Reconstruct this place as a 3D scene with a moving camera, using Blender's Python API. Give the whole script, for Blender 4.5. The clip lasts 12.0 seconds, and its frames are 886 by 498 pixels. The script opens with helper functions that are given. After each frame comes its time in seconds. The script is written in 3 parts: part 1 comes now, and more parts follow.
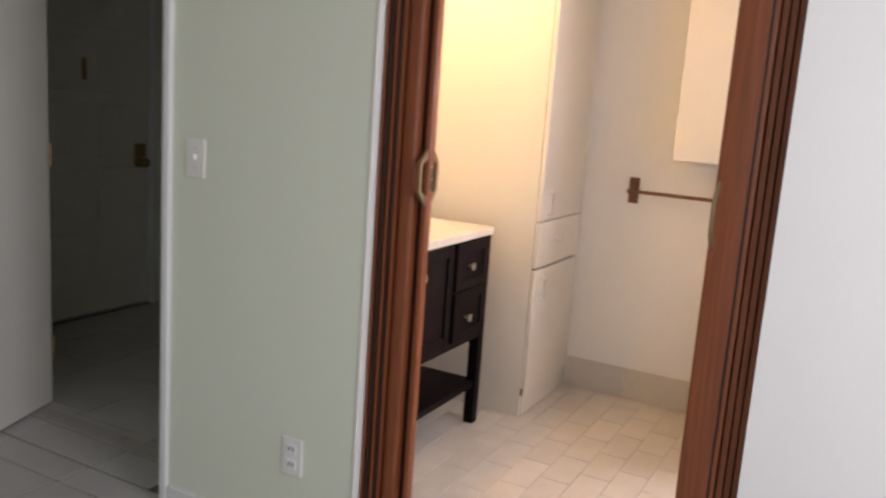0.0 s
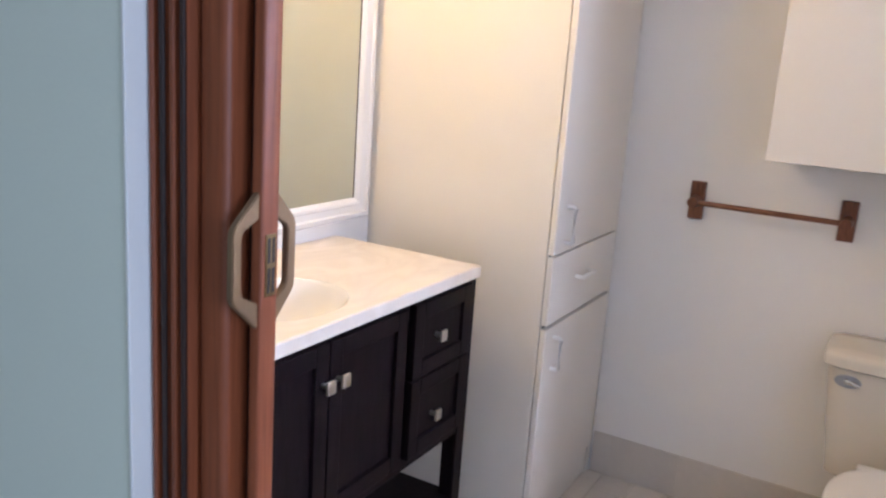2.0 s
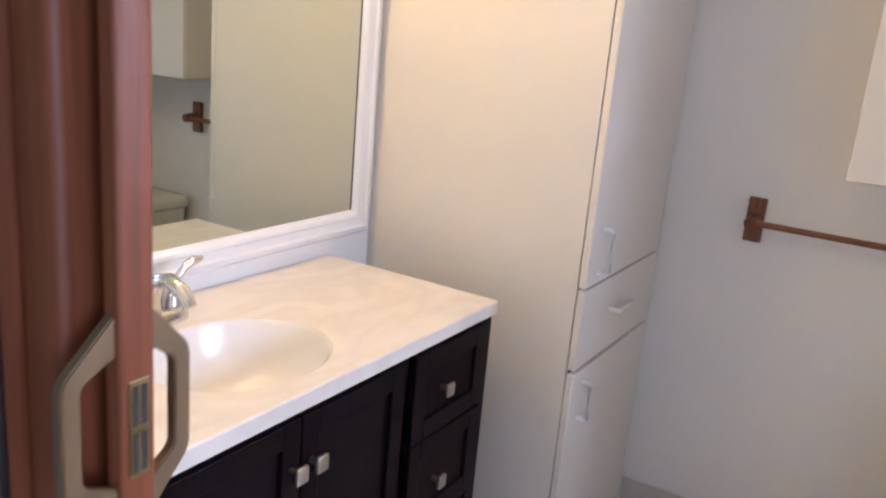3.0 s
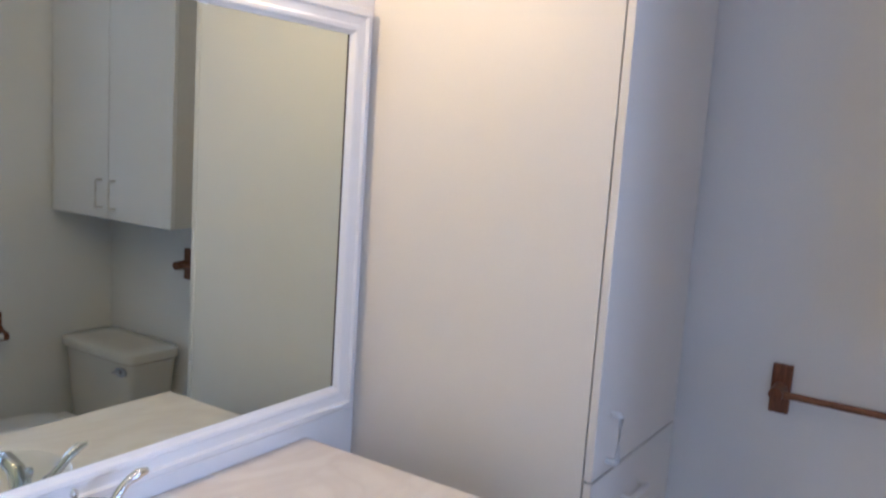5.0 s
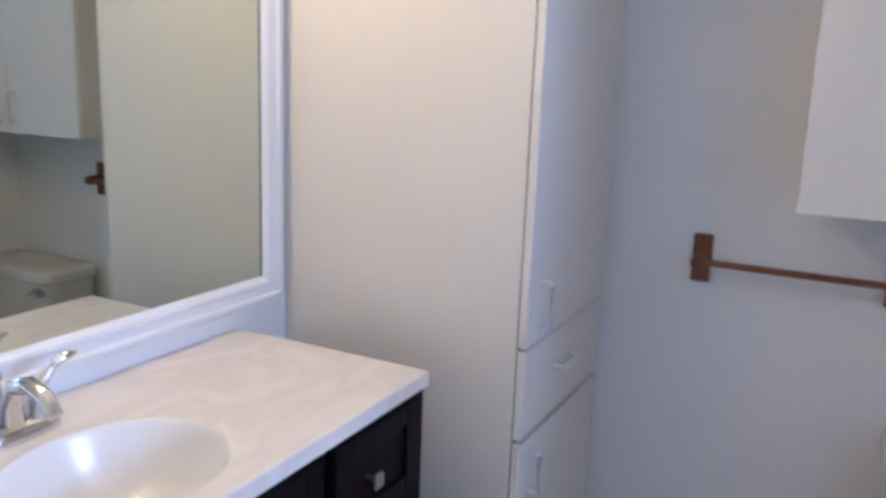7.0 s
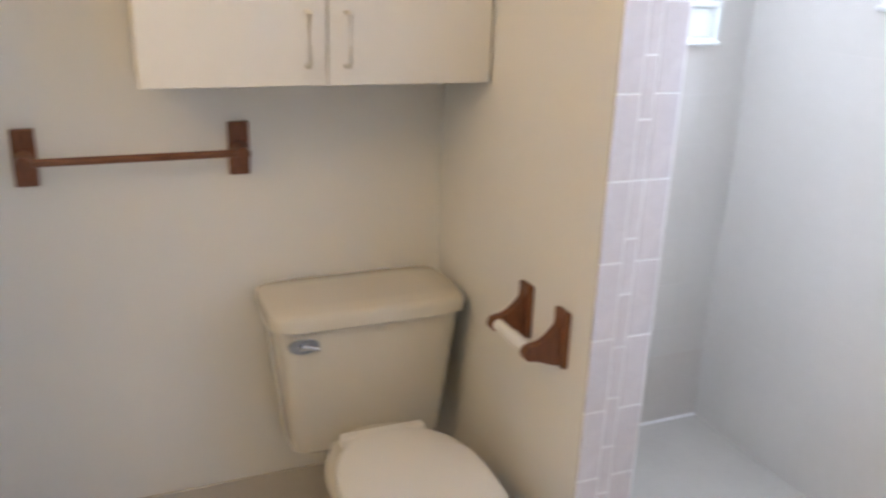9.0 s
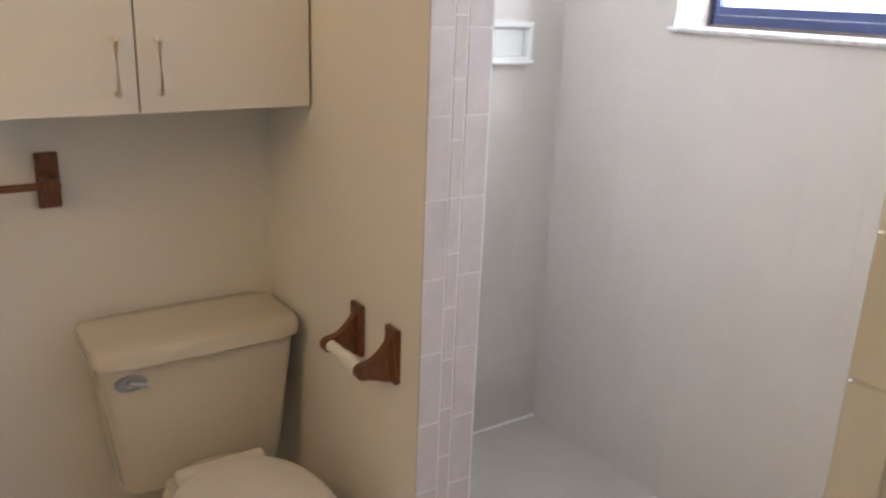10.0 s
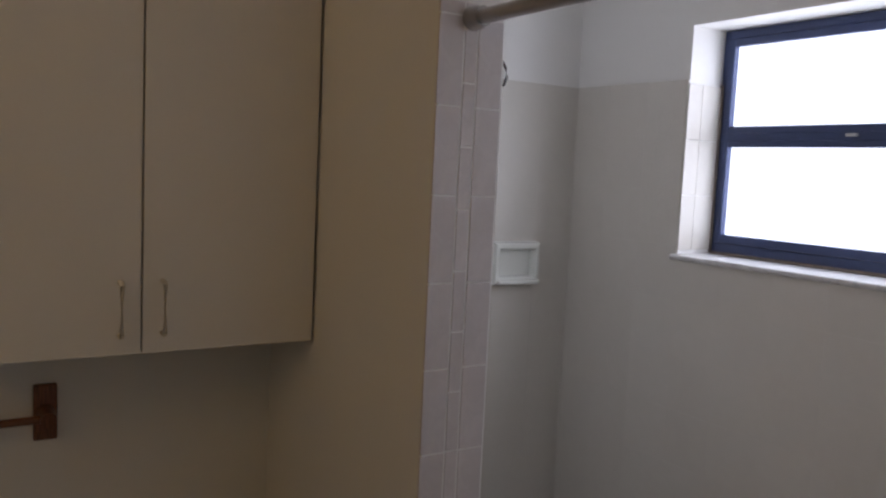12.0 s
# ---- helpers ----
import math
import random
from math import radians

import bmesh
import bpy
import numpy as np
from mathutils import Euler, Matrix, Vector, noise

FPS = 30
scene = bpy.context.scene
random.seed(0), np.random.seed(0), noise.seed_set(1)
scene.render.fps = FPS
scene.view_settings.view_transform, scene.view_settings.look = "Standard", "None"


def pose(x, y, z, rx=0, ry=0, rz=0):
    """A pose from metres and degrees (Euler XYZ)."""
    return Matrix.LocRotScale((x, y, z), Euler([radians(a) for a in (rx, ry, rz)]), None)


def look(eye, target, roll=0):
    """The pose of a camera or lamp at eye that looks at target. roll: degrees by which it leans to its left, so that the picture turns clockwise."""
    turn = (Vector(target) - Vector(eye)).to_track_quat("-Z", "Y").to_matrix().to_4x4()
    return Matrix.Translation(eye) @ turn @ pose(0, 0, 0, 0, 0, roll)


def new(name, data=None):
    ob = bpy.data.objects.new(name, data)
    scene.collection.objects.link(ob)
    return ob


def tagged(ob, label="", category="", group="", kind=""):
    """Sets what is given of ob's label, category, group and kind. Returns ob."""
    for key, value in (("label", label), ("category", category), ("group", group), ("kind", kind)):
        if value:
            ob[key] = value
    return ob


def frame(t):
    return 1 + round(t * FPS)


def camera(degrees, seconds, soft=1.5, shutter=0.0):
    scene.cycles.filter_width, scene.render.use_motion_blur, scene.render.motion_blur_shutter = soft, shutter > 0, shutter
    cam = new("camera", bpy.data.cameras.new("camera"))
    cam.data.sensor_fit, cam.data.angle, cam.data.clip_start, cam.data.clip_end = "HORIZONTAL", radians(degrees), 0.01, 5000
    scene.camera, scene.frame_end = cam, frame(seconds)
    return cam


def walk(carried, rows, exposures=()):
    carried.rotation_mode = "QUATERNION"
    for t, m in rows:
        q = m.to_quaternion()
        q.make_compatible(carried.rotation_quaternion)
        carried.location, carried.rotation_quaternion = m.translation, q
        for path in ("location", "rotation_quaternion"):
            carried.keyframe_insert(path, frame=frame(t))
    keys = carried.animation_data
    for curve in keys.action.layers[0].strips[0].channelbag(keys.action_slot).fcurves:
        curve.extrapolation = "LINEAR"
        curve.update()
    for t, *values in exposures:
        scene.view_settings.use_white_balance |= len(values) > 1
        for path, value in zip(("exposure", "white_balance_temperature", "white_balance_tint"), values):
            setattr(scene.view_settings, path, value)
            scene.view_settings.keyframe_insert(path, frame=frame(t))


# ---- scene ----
cam = camera(56.9, 12.0, soft=2.2, shutter=0.5)

PATH = [
    (0.0, pose(1.875, -0.841, 1.373, 79.74, -4.04, 28.47)),
    (0.5, pose(1.803, -0.578, 1.342, 79.25, -3.17, 25.33)),
    (0.7, pose(1.755, -0.454, 1.348, 78.78, -4.05, 25.41)),
    (1.0, pose(1.682, -0.245, 1.361, 78.40, -3.57, 25.71)),
    (1.5, pose(1.541, 0.099, 1.372, 78.22, -3.58, 27.41)),
    (2.0, pose(1.433, 0.368, 1.404, 76.81, -3.98, 30.49)),
    (2.5, pose(1.295, 0.579, 1.416, 75.42, -4.90, 31.34)),
    (2.7, pose(1.274, 0.636, 1.426, 75.01, -5.00, 31.81)),
    (4.3, pose(1.222, 0.901, 1.515, 77.41, -3.79, 34.03)),
    (4.5, pose(1.220, 0.913, 1.537, 78.61, -3.79, 34.23)),
    (5.0, pose(1.201, 0.920, 1.569, 82.22, -3.79, 33.56)),
    (5.5, pose(1.207, 0.918, 1.594, 84.33, -4.01, 33.13)),
    (6.0, pose(1.213, 0.907, 1.566, 84.82, -4.03, 32.48)),
    (6.5, pose(1.212, 0.907, 1.507, 82.10, -3.20, 31.69)),
    (6.7, pose(1.210, 0.906, 1.472, 80.45, -2.80, 30.78)),
    (8.3, pose(1.102, 1.040, 1.415, 71.10, -0.59, -1.72)),
    (8.5, pose(1.082, 1.076, 1.418, 71.19, -0.49, -7.76)),
    (9.0, pose(1.004, 1.138, 1.417, 71.17, -1.94, -22.57)),
    (9.5, pose(0.996, 1.111, 1.400, 71.99, -1.82, -30.73)),
    (10.0, pose(1.035, 1.100, 1.439, 72.52, -2.12, -33.52)),
    (10.5, pose(1.052, 1.115, 1.492, 74.81, -2.47, -33.52)),
    (11.0, pose(1.056, 1.137, 1.531, 78.33, -2.85, -33.37)),
    (11.5, pose(1.075, 1.121, 1.572, 81.83, -2.76, -32.52)),
    (12.0, pose(1.081, 1.114, 1.575, 84.44, -2.69, -32.14)),
]
EXPOSURES = [(0.0, 0.3, 7300, 22), (0.5, -0.03, 7350, 20), (1.0, 0.0, 7700, 18), (1.5, 0.05, 5900, 17), (2.0, 0.17, 5450, 17), (2.5, 0.05, 5550, 18), (4.5, -0.32, 4700, 15), (5.5, -0.7, 4600, 17), (6.5, -0.6, 4400, 18), (8.5, 0.5, 5850, 10), (9.0, 0.08, 5750, 10), (9.5, 0.18, 6400, 11), (10.0, -0.5, 6500, 13), (10.5, -0.87, 6550, 13), (11.0, -1.78, 6500, 12), (11.5, -2.2, 6450, 13), (12.0, -2.35, 6550, 14)]
walk(cam, PATH, EXPOSURES)

# ---- world, sun and lamps ----
world = bpy.data.worlds.new("sky")
scene.world = world
world.use_nodes = True
wn = world.node_tree.nodes
sky = wn.new("ShaderNodeTexSky")
sky.sky_type = "NISHITA"
sky.sun_disc = False
sky.sun_elevation = radians(50)
sky.sun_rotation = radians(200)
wn["Background"].inputs["Strength"].default_value = 0.12
world.node_tree.links.new(sky.outputs["Color"], wn["Background"].inputs["Color"])


def lamp(name, kind, energy, color, m, size=(0.1, 0.1)):
    data = bpy.data.lights.new(name, kind)
    data.energy, data.color = energy, color
    if kind == "AREA":
        data.shape, data.size, data.size_y = "RECTANGLE", size[0], size[1]
    elif kind == "SUN":
        data.angle = radians(12)
    else:
        data.shadow_soft_size = size[0]
    ob = new(name, data)
    ob.matrix_world = m
    return ob


lamp("sun", "SUN", 1.0, (1.0, 0.95, 0.88), look((-3, 6, 9), (0, 2, 0)))
DAY = (0.82, 0.87, 1.0)
lamp("shower_window_daylight", "AREA", 34.0, DAY, look((3.012, 2.23, 1.684), (2.0, 2.23, 1.684)), (0.86, 0.58))
HALL_DAY = (0.75, 0.85, 1.0)
lamp("hall_window_daylight", "AREA", 33.0, HALL_DAY, look((3.31, -0.20, 1.50), (2.0, -0.20, 1.50)), (1.3, 1.2))
# added fill from behind, to lift the entry and the deep bathroom
lamp("hall_back_window_daylight", "AREA", 9.0, HALL_DAY, look((2.4, -3.17, 1.5), (2.4, 0, 1.5)), (1.5, 1.15))
WARM = (1.0, 0.62, 0.245)
BULBS = (1.47, 1.72, 1.97)
for by in BULBS:
    lamp("vanity_bulb_light", "POINT", 6.2, WARM, pose(0.115, by, 1.985), (0.035, 0))


# ---- materials ----
def mat(name, color, rough=0.5, var=0.06, scale=3.0, fine=60.0, bump=0.1, metal=0.0, piece=0.0, coat=0.0, stretch=(1, 1, 1), spec=0.5):
    m = bpy.data.materials.new(name)
    m.use_nodes = True
    nt = m.node_tree
    N, L = nt.nodes, nt.links
    b = N["Principled BSDF"]
    b.inputs["Metallic"].default_value = metal
    b.inputs["Coat Weight"].default_value = coat
    b.inputs["Specular IOR Level"].default_value = spec
    co = N.new("ShaderNodeTexCoord")
    mp = N.new("ShaderNodeMapping")
    mp.inputs["Scale"].default_value = stretch
    if piece:
        L.new(N.new("ShaderNodeNewGeometry").outputs["Position"], mp.inputs["Vector"])
    else:
        L.new(co.outputs["Object"], mp.inputs["Vector"])
    big, small = N.new("ShaderNodeTexNoise"), N.new("ShaderNodeTexNoise")
    big.inputs["Scale"].default_value, big.inputs["Detail"].default_value = scale, 4
    small.inputs["Scale"].default_value, small.inputs["Detail"].default_value = fine, 3
    big.normalize = small.normalize = True
    add = N.new("ShaderNodeMath")
    add.operation = "MULTIPLY_ADD"
    L.new(mp.outputs["Vector"], big.inputs["Vector"])
    L.new(mp.outputs["Vector"], small.inputs["Vector"])
    L.new(small.outputs["Fac"], add.inputs[0])
    add.inputs[1].default_value = 0.5
    L.new(big.outputs["Fac"], add.inputs[2])
    ramp = N.new("ShaderNodeMapRange")
    ramp.inputs["From Min"].default_value, ramp.inputs["From Max"].default_value = 0.45, 1.05
    ramp.inputs["To Min"].default_value, ramp.inputs["To Max"].default_value = 1 - var, 1 + var
    ramp.clamp = False
    L.new(add.outputs[0], ramp.inputs["Value"])
    last = ramp.outputs["Result"]
    if piece:
        info = N.new("ShaderNodeObjectInfo")
        pr = N.new("ShaderNodeMapRange")
        pr.inputs["To Min"].default_value, pr.inputs["To Max"].default_value = 1 - piece, 1 + piece
        L.new(info.outputs["Random"], pr.inputs["Value"])
        mul = N.new("ShaderNodeMath")
        mul.operation = "MULTIPLY"
        L.new(last, mul.inputs[0])
        L.new(pr.outputs["Result"], mul.inputs[1])
        last = mul.outputs[0]
    mix = N.new("ShaderNodeVectorMath")
    mix.operation = "SCALE"
    mix.inputs[0].default_value = color
    L.new(last, mix.inputs["Scale"])
    L.new(mix.outputs["Vector"], b.inputs["Base Color"])
    rr = N.new("ShaderNodeMapRange")
    rr.inputs["To Min"].default_value, rr.inputs["To Max"].default_value = max(rough - 0.05, 0.02), min(rough + 0.05, 1)
    L.new(big.outputs["Fac"], rr.inputs["Value"])
    L.new(rr.outputs["Result"], b.inputs["Roughness"])
    if bump:
        bp = N.new("ShaderNodeBump")
        bp.inputs["Strength"].default_value, bp.inputs["Distance"].default_value = bump, 0.004
        L.new(add.outputs[0], bp.inputs["Height"])
        L.new(bp.outputs["Normal"], b.inputs["Normal"])
    return m


def wood(name, dark, light, rough=0.4, stretch=(30, 30, 2.0), coat=0.1, spec=0.5):
    m = mat(name, light, rough, coat=coat, spec=spec)
    nt = m.node_tree
    N, L = nt.nodes, nt.links
    b = N["Principled BSDF"]
    co, mp, nz = N.new("ShaderNodeTexCoord"), N.new("ShaderNodeMapping"), N.new("ShaderNodeTexNoise")
    mp.inputs["Scale"].default_value = stretch
    nz.inputs["Scale"].default_value, nz.inputs["Detail"].default_value, nz.inputs["Distortion"].default_value = 3.0, 8, 0.6
    cr = N.new("ShaderNodeValToRGB")
    cr.color_ramp.elements[0].position, cr.color_ramp.elements[0].color = 0.35, (*dark, 1)
    cr.color_ramp.elements[1].position, cr.color_ramp.elements[1].color = 0.68, (*light, 1)
    L.new(co.outputs["Object"], mp.inputs["Vector"])
    L.new(mp.outputs["Vector"], nz.inputs["Vector"])
    L.new(nz.outputs["Fac"], cr.inputs["Fac"])
    L.new(cr.outputs["Color"], b.inputs["Base Color"])
    return m


PAINT = mat("white_wall_paint", (0.84, 0.825, 0.795), 0.6, 0.025, 1.6, 180, 0.12)
HALL_PAINT = mat("hall_wall_paint", (0.725, 0.755, 0.63), 0.55, 0.025, 1.4, 160, 0.12)
CEIL = mat("ceiling_paint", (0.80, 0.79, 0.77), 0.8, 0.02, 2, 120, 0.3)
TRIM = mat("white_trim_paint", (0.80, 0.80, 0.79), 0.4, 0.02, 4, 90, 0.04)
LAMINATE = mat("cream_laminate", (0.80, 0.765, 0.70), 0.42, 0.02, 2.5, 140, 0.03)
# same cream laminate, darkened to hold the shade on the wall cabinet's sides
LAM_SHADED = mat("shaded_side_laminate", (0.70, 0.655, 0.575), 0.5, 0.03, 3, 120, 0.03)
GAP = mat("dark_gap", (0.05, 0.04, 0.035), 0.8, 0.1, 5, 60, 0)
FLOOR_TILE = mat("beige_floor_tile", (0.63, 0.58, 0.515), 0.42, 0.07, 9, 70, 0.12, piece=0.05)
GROUT = mat("floor_grout", (0.585, 0.54, 0.475), 0.9, 0.12, 12, 150, 0.3)
HALL_TILE = mat("hall_floor_tile", (0.50, 0.485, 0.455), 0.38, 0.09, 6, 60, 0.1, piece=0.04)
HALL_GROUT = mat("hall_grout", (0.13, 0.12, 0.105), 0.9, 0.12, 12, 150, 0.3)
THRESH = mat("grey_marble_threshold", (0.44, 0.42, 0.385), 0.35, 0.12, 14, 80, 0.05)
WALL_TILE = mat("glazed_wall_tile", (0.645, 0.61, 0.555), 0.38, 0.03, 3, 40, 0.03, piece=0.01, coat=0.1)
WALL_GROUT = mat("wall_grout", (0.65, 0.615, 0.56), 0.6, 0.05, 8, 120, 0.2)
EDGE_TILE = mat("pinkish_edge_tile", (0.70, 0.65, 0.645), 0.36, 0.05, 22, 90, 0.08, piece=0.02, coat=0.3)
WHITE_GROUT = mat("white_grout", (0.90, 0.885, 0.87), 0.8, 0.03, 8, 120, 0.2)
BASE_TILE = mat("base_tile", (0.60, 0.555, 0.50), 0.4, 0.05, 6, 60, 0.08, piece=0.03)
PAN = mat("shower_floor_tile", (0.55, 0.52, 0.465), 0.4, 0.05, 8, 60, 0.1, piece=0.02)
ESPRESSO = wood("espresso_wood", (0.0040, 0.0021, 0.0030), (0.0085, 0.0044, 0.0060), 0.5, (25, 25, 3), 0.0, 0.10)
RED_WOOD = wood("reddish_stained_wood", (0.105, 0.035, 0.014), (0.24, 0.088, 0.036), 0.38, (60, 60, 6))
BAR_WOOD = wood("reddish_bar_wood", (0.12, 0.042, 0.017), (0.25, 0.095, 0.039), 0.38, (6, 60, 60))
VINYL = wood("brown_vinyl_woodgrain", (0.19, 0.050, 0.0165), (0.275, 0.074, 0.026), 0.48, (50, 50, 1.5), 0.0)
# dark vinyl parts; also the painted shade in the accordion recess and groove
VINYL_DARK = wood("dark_vinyl_and_shade", (0.018, 0.007, 0.0045), (0.034, 0.012, 0.008), 0.5, (50, 50, 1.5), 0.0)
BRONZE = mat("satin_bronze", (0.30, 0.205, 0.12), 0.45, 0.08, 20, 90, 0.03, metal=0.8)
CHROME = mat("chrome", (0.68, 0.68, 0.69), 0.07, 0.02, 8, 50, 0.0, metal=1.0)
NICKEL = mat("brushed_nickel", (0.62, 0.60, 0.57), 0.3, 0.05, 30, 120, 0.05, metal=1.0)
ROD_METAL = mat("grey_curtain_rod", (0.42, 0.40, 0.38), 0.34, 0.08, 18, 70, 0.05, metal=1.0)
BRASS = mat("antique_brass", (0.35, 0.25, 0.12), 0.35, 0.1, 25, 90, 0.03, metal=1.0)
MARBLE = mat("cream_cultured_marble", (0.83, 0.76, 0.66), 0.36, 0.035, 4, 18, 0.0, coat=0.15, stretch=(1.6, 0.8, 1))
BASIN = mat("white_glossy_basin", (0.82, 0.79, 0.75), 0.22, 0.01, 3, 30, 0.0, coat=0.3)
CERAMIC = mat("almond_ceramic", (0.66, 0.605, 0.50), 0.14, 0.012, 3, 30, 0.0, coat=0.5)
SEAT = mat("white_seat_plastic", (0.80, 0.77, 0.71), 0.36, 0.008, 3, 30, 0.0)
SOAPC = mat("white_ceramic", (0.76, 0.77, 0.72), 0.14, 0.012, 4, 40, 0.0, coat=0.5)
BLUE_TRIM = mat("grey_badge", (0.30, 0.32, 0.36), 0.4, 0.1, 30, 80, 0.0)
# dark metal whose blue is raised to hold the daylight glare round the panes
WIN_METAL = mat("dark_aluminium_blue_glare", (0.036, 0.052, 0.125), 0.42, 0.15, 14, 70, 0.1, metal=0.3)
SILL = mat("white_marble_sill", (0.70, 0.69, 0.68), 0.37, 0.05, 10, 60, 0.05)
CAULK = mat("grimy_caulk", (0.22, 0.17, 0.14), 0.9, 0.4, 40, 120, 0.3)
PLASTIC = mat("white_plastic", (0.82, 0.81, 0.78), 0.35, 0.01, 5, 60, 0.0)
DOOR_PAINT = mat("white_door_paint", (0.78, 0.74, 0.67), 0.45, 0.03, 3, 100, 0.05)
ALMOND_PULL = mat("almond_plastic", (0.74, 0.68, 0.56), 0.35, 0.02, 8, 60, 0.0)

def veined(m, color, amount, scale, stretch):
    """Soft veins along the edges of a stretched, distorted noise."""
    nt = m.node_tree
    N, L = nt.nodes, nt.links
    b = N["Principled BSDF"]
    src = b.inputs["Base Color"].links[0].from_socket
    co, mp, nz = N.new("ShaderNodeTexCoord"), N.new("ShaderNodeMapping"), N.new("ShaderNodeTexNoise")
    mp.inputs["Scale"].default_value = stretch
    mp.inputs["Rotation"].default_value = (0, 0, 0.5)
    nz.inputs["Scale"].default_value, nz.inputs["Detail"].default_value, nz.inputs["Distortion"].default_value = scale, 6, 1.4
    cr = N.new("ShaderNodeValToRGB")
    e = cr.color_ramp.elements
    e[0].position, e[0].color = 0.40, (0, 0, 0, 1)
    e[1].position, e[1].color = 0.62, (0, 0, 0, 1)
    mid = e.new(0.50)
    mid.color = (amount, amount, amount, 1)
    mix = N.new("ShaderNodeMix")
    mix.data_type = "RGBA"
    L.new(co.outputs["Object"], mp.inputs["Vector"])
    L.new(mp.outputs["Vector"], nz.inputs["Vector"])
    L.new(nz.outputs["Fac"], cr.inputs["Fac"])
    L.new(cr.outputs["Color"], mix.inputs[0])
    L.new(src, mix.inputs[6])
    mix.inputs[7].default_value = (*color, 1)
    L.new(mix.outputs[2], b.inputs["Base Color"])


veined(MARBLE, (0.56, 0.46, 0.36), 0.24, 2.6, (2.2, 1.0, 1.0))
veined(EDGE_TILE, (0.56, 0.50, 0.50), 0.30, 9.0, (1.0, 1.0, 1.0))
veined(SILL, (0.42, 0.42, 0.43), 0.5, 7.0, (1.0, 1.0, 1.0))

MIRROR = bpy.data.materials.new("mirror_glass")
MIRROR.use_nodes = True
pb = MIRROR.node_tree.nodes["Principled BSDF"]
pb.inputs["Base Color"].default_value = (0.65, 0.70, 0.65, 1)
pb.inputs["Metallic"].default_value = 1.0
pb.inputs["Roughness"].default_value = 0.015
GLASS = bpy.data.materials.new("window_glass")
GLASS.use_nodes = True
pb = GLASS.node_tree.nodes["Principled BSDF"]
pb.inputs["Base Color"].default_value = (0.95, 0.97, 1, 1)
pb.inputs["Transmission Weight"].default_value = 1.0
pb.inputs["Roughness"].default_value = 0.0
pb.inputs["IOR"].default_value = 1.02
BULB = bpy.data.materials.new("frosted_lit_bulb")
BULB.use_nodes = True
pb = BULB.node_tree.nodes["Principled BSDF"]
pb.inputs["Emission Color"].default_value = (1.0, 0.72, 0.38, 1)
pb.inputs["Emission Strength"].default_value = 9.0


# ---- mesh helpers ----
def box(bm, a, b, bevel=0.0, seg=2):
    lo = [min(p, q) for p, q in zip(a, b)]
    hi = [max(p, q) for p, q in zip(a, b)]
    c = [(p + q) / 2 for p, q in zip(lo, hi)]
    s = [q - p for p, q in zip(lo, hi)]
    got = bmesh.ops.create_cube(bm, size=1, matrix=Matrix.Translation(c) @ Matrix.Diagonal((*s, 1)))
    if bevel:
        edges = list({e for v in got["verts"] for e in v.link_edges})
        bmesh.ops.bevel(bm, geom=edges, offset=min(bevel, min(s) * 0.45), segments=seg, affect="EDGES", profile=0.5)


def boxes(*items, bevel=0.0, seg=2):
    bm = bmesh.new()
    for a, b in items:
        box(bm, a, b, bevel, seg)
    return bm


def cyl(bm, a, b, r0, r1=None, n=20):
    a, b = Vector(a), Vector(b)
    d = b - a
    m = Matrix.Translation((a + b) / 2) @ d.to_track_quat("Z", "Y").to_matrix().to_4x4()
    bmesh.ops.create_cone(bm, cap_ends=True, segments=n, radius1=r0, radius2=r0 if r1 is None else r1, depth=d.length, matrix=m)


def loft(bm, rings, close=True):
    rows_ = [[bm.verts.new(p) for p in r] for r in rings]
    n = len(rows_[0])
    for r0, r1 in zip(rows_, rows_[1:]):
        for i in range(n):
            bm.faces.new((r0[i], r0[(i + 1) % n], r1[(i + 1) % n], r1[i]))
    if close:
        bm.faces.new(rows_[0][::-1])
        bm.faces.new(rows_[-1])


def tube(bm, pts, radii, n=12):
    pts = [Vector(p) for p in pts]
    rings = []
    for i, p in enumerate(pts):
        d = (pts[min(i + 1, len(pts) - 1)] - pts[max(i - 1, 0)]).normalized()
        q = d.to_track_quat("Z", "Y")
        r = radii[i] if isinstance(radii, (list, tuple)) else radii
        rings.append([p + q @ Vector((r * math.cos(k * math.tau / n), r * math.sin(k * math.tau / n), 0)) for k in range(n)])
    loft(bm, rings)


def superring(cx, cy, z, a, b, e=2.5, n=40, front=1.0):
    """A rounded outline round (cx, cy); front stretches the half towards -y."""
    out = []
    for k in range(n):
        t = k * math.tau / n
        c, s = math.cos(t), math.sin(t)
        px = abs(c) ** (2 / e) * (1 if c > 0 else -1)
        py = abs(s) ** (2 / e) * (1 if s > 0 else -1)
        out.append((cx + a * px, cy + b * py * (front if py < 0 else 1), z))
    return out


def make(name, bm, material, smooth=False):
    me = bpy.data.meshes.new(name)
    bmesh.ops.recalc_face_normals(bm, faces=bm.faces)
    if smooth:
        for f in bm.faces:
            f.smooth = True
    bm.to_mesh(me)
    bm.free()
    me.materials.append(material)
    if smooth:
        me.set_sharp_from_angle(angle=radians(40))
    return new(name, me)


def part(name, bm, material, parent, label="", smooth=False):
    ob = make(name, bm, material, smooth)
    ob.parent = parent
    ob.matrix_parent_inverse = parent.matrix_world.inverted()
    if label:
        ob["label"] = label
    return ob


def thing(name, at, label, category, group="", kind=""):
    ob = new(name)
    ob.empty_display_size = 0.05
    ob.matrix_world = pose(*at)
    bpy.context.view_layer.update()
    return tagged(ob, label, category, group, kind)


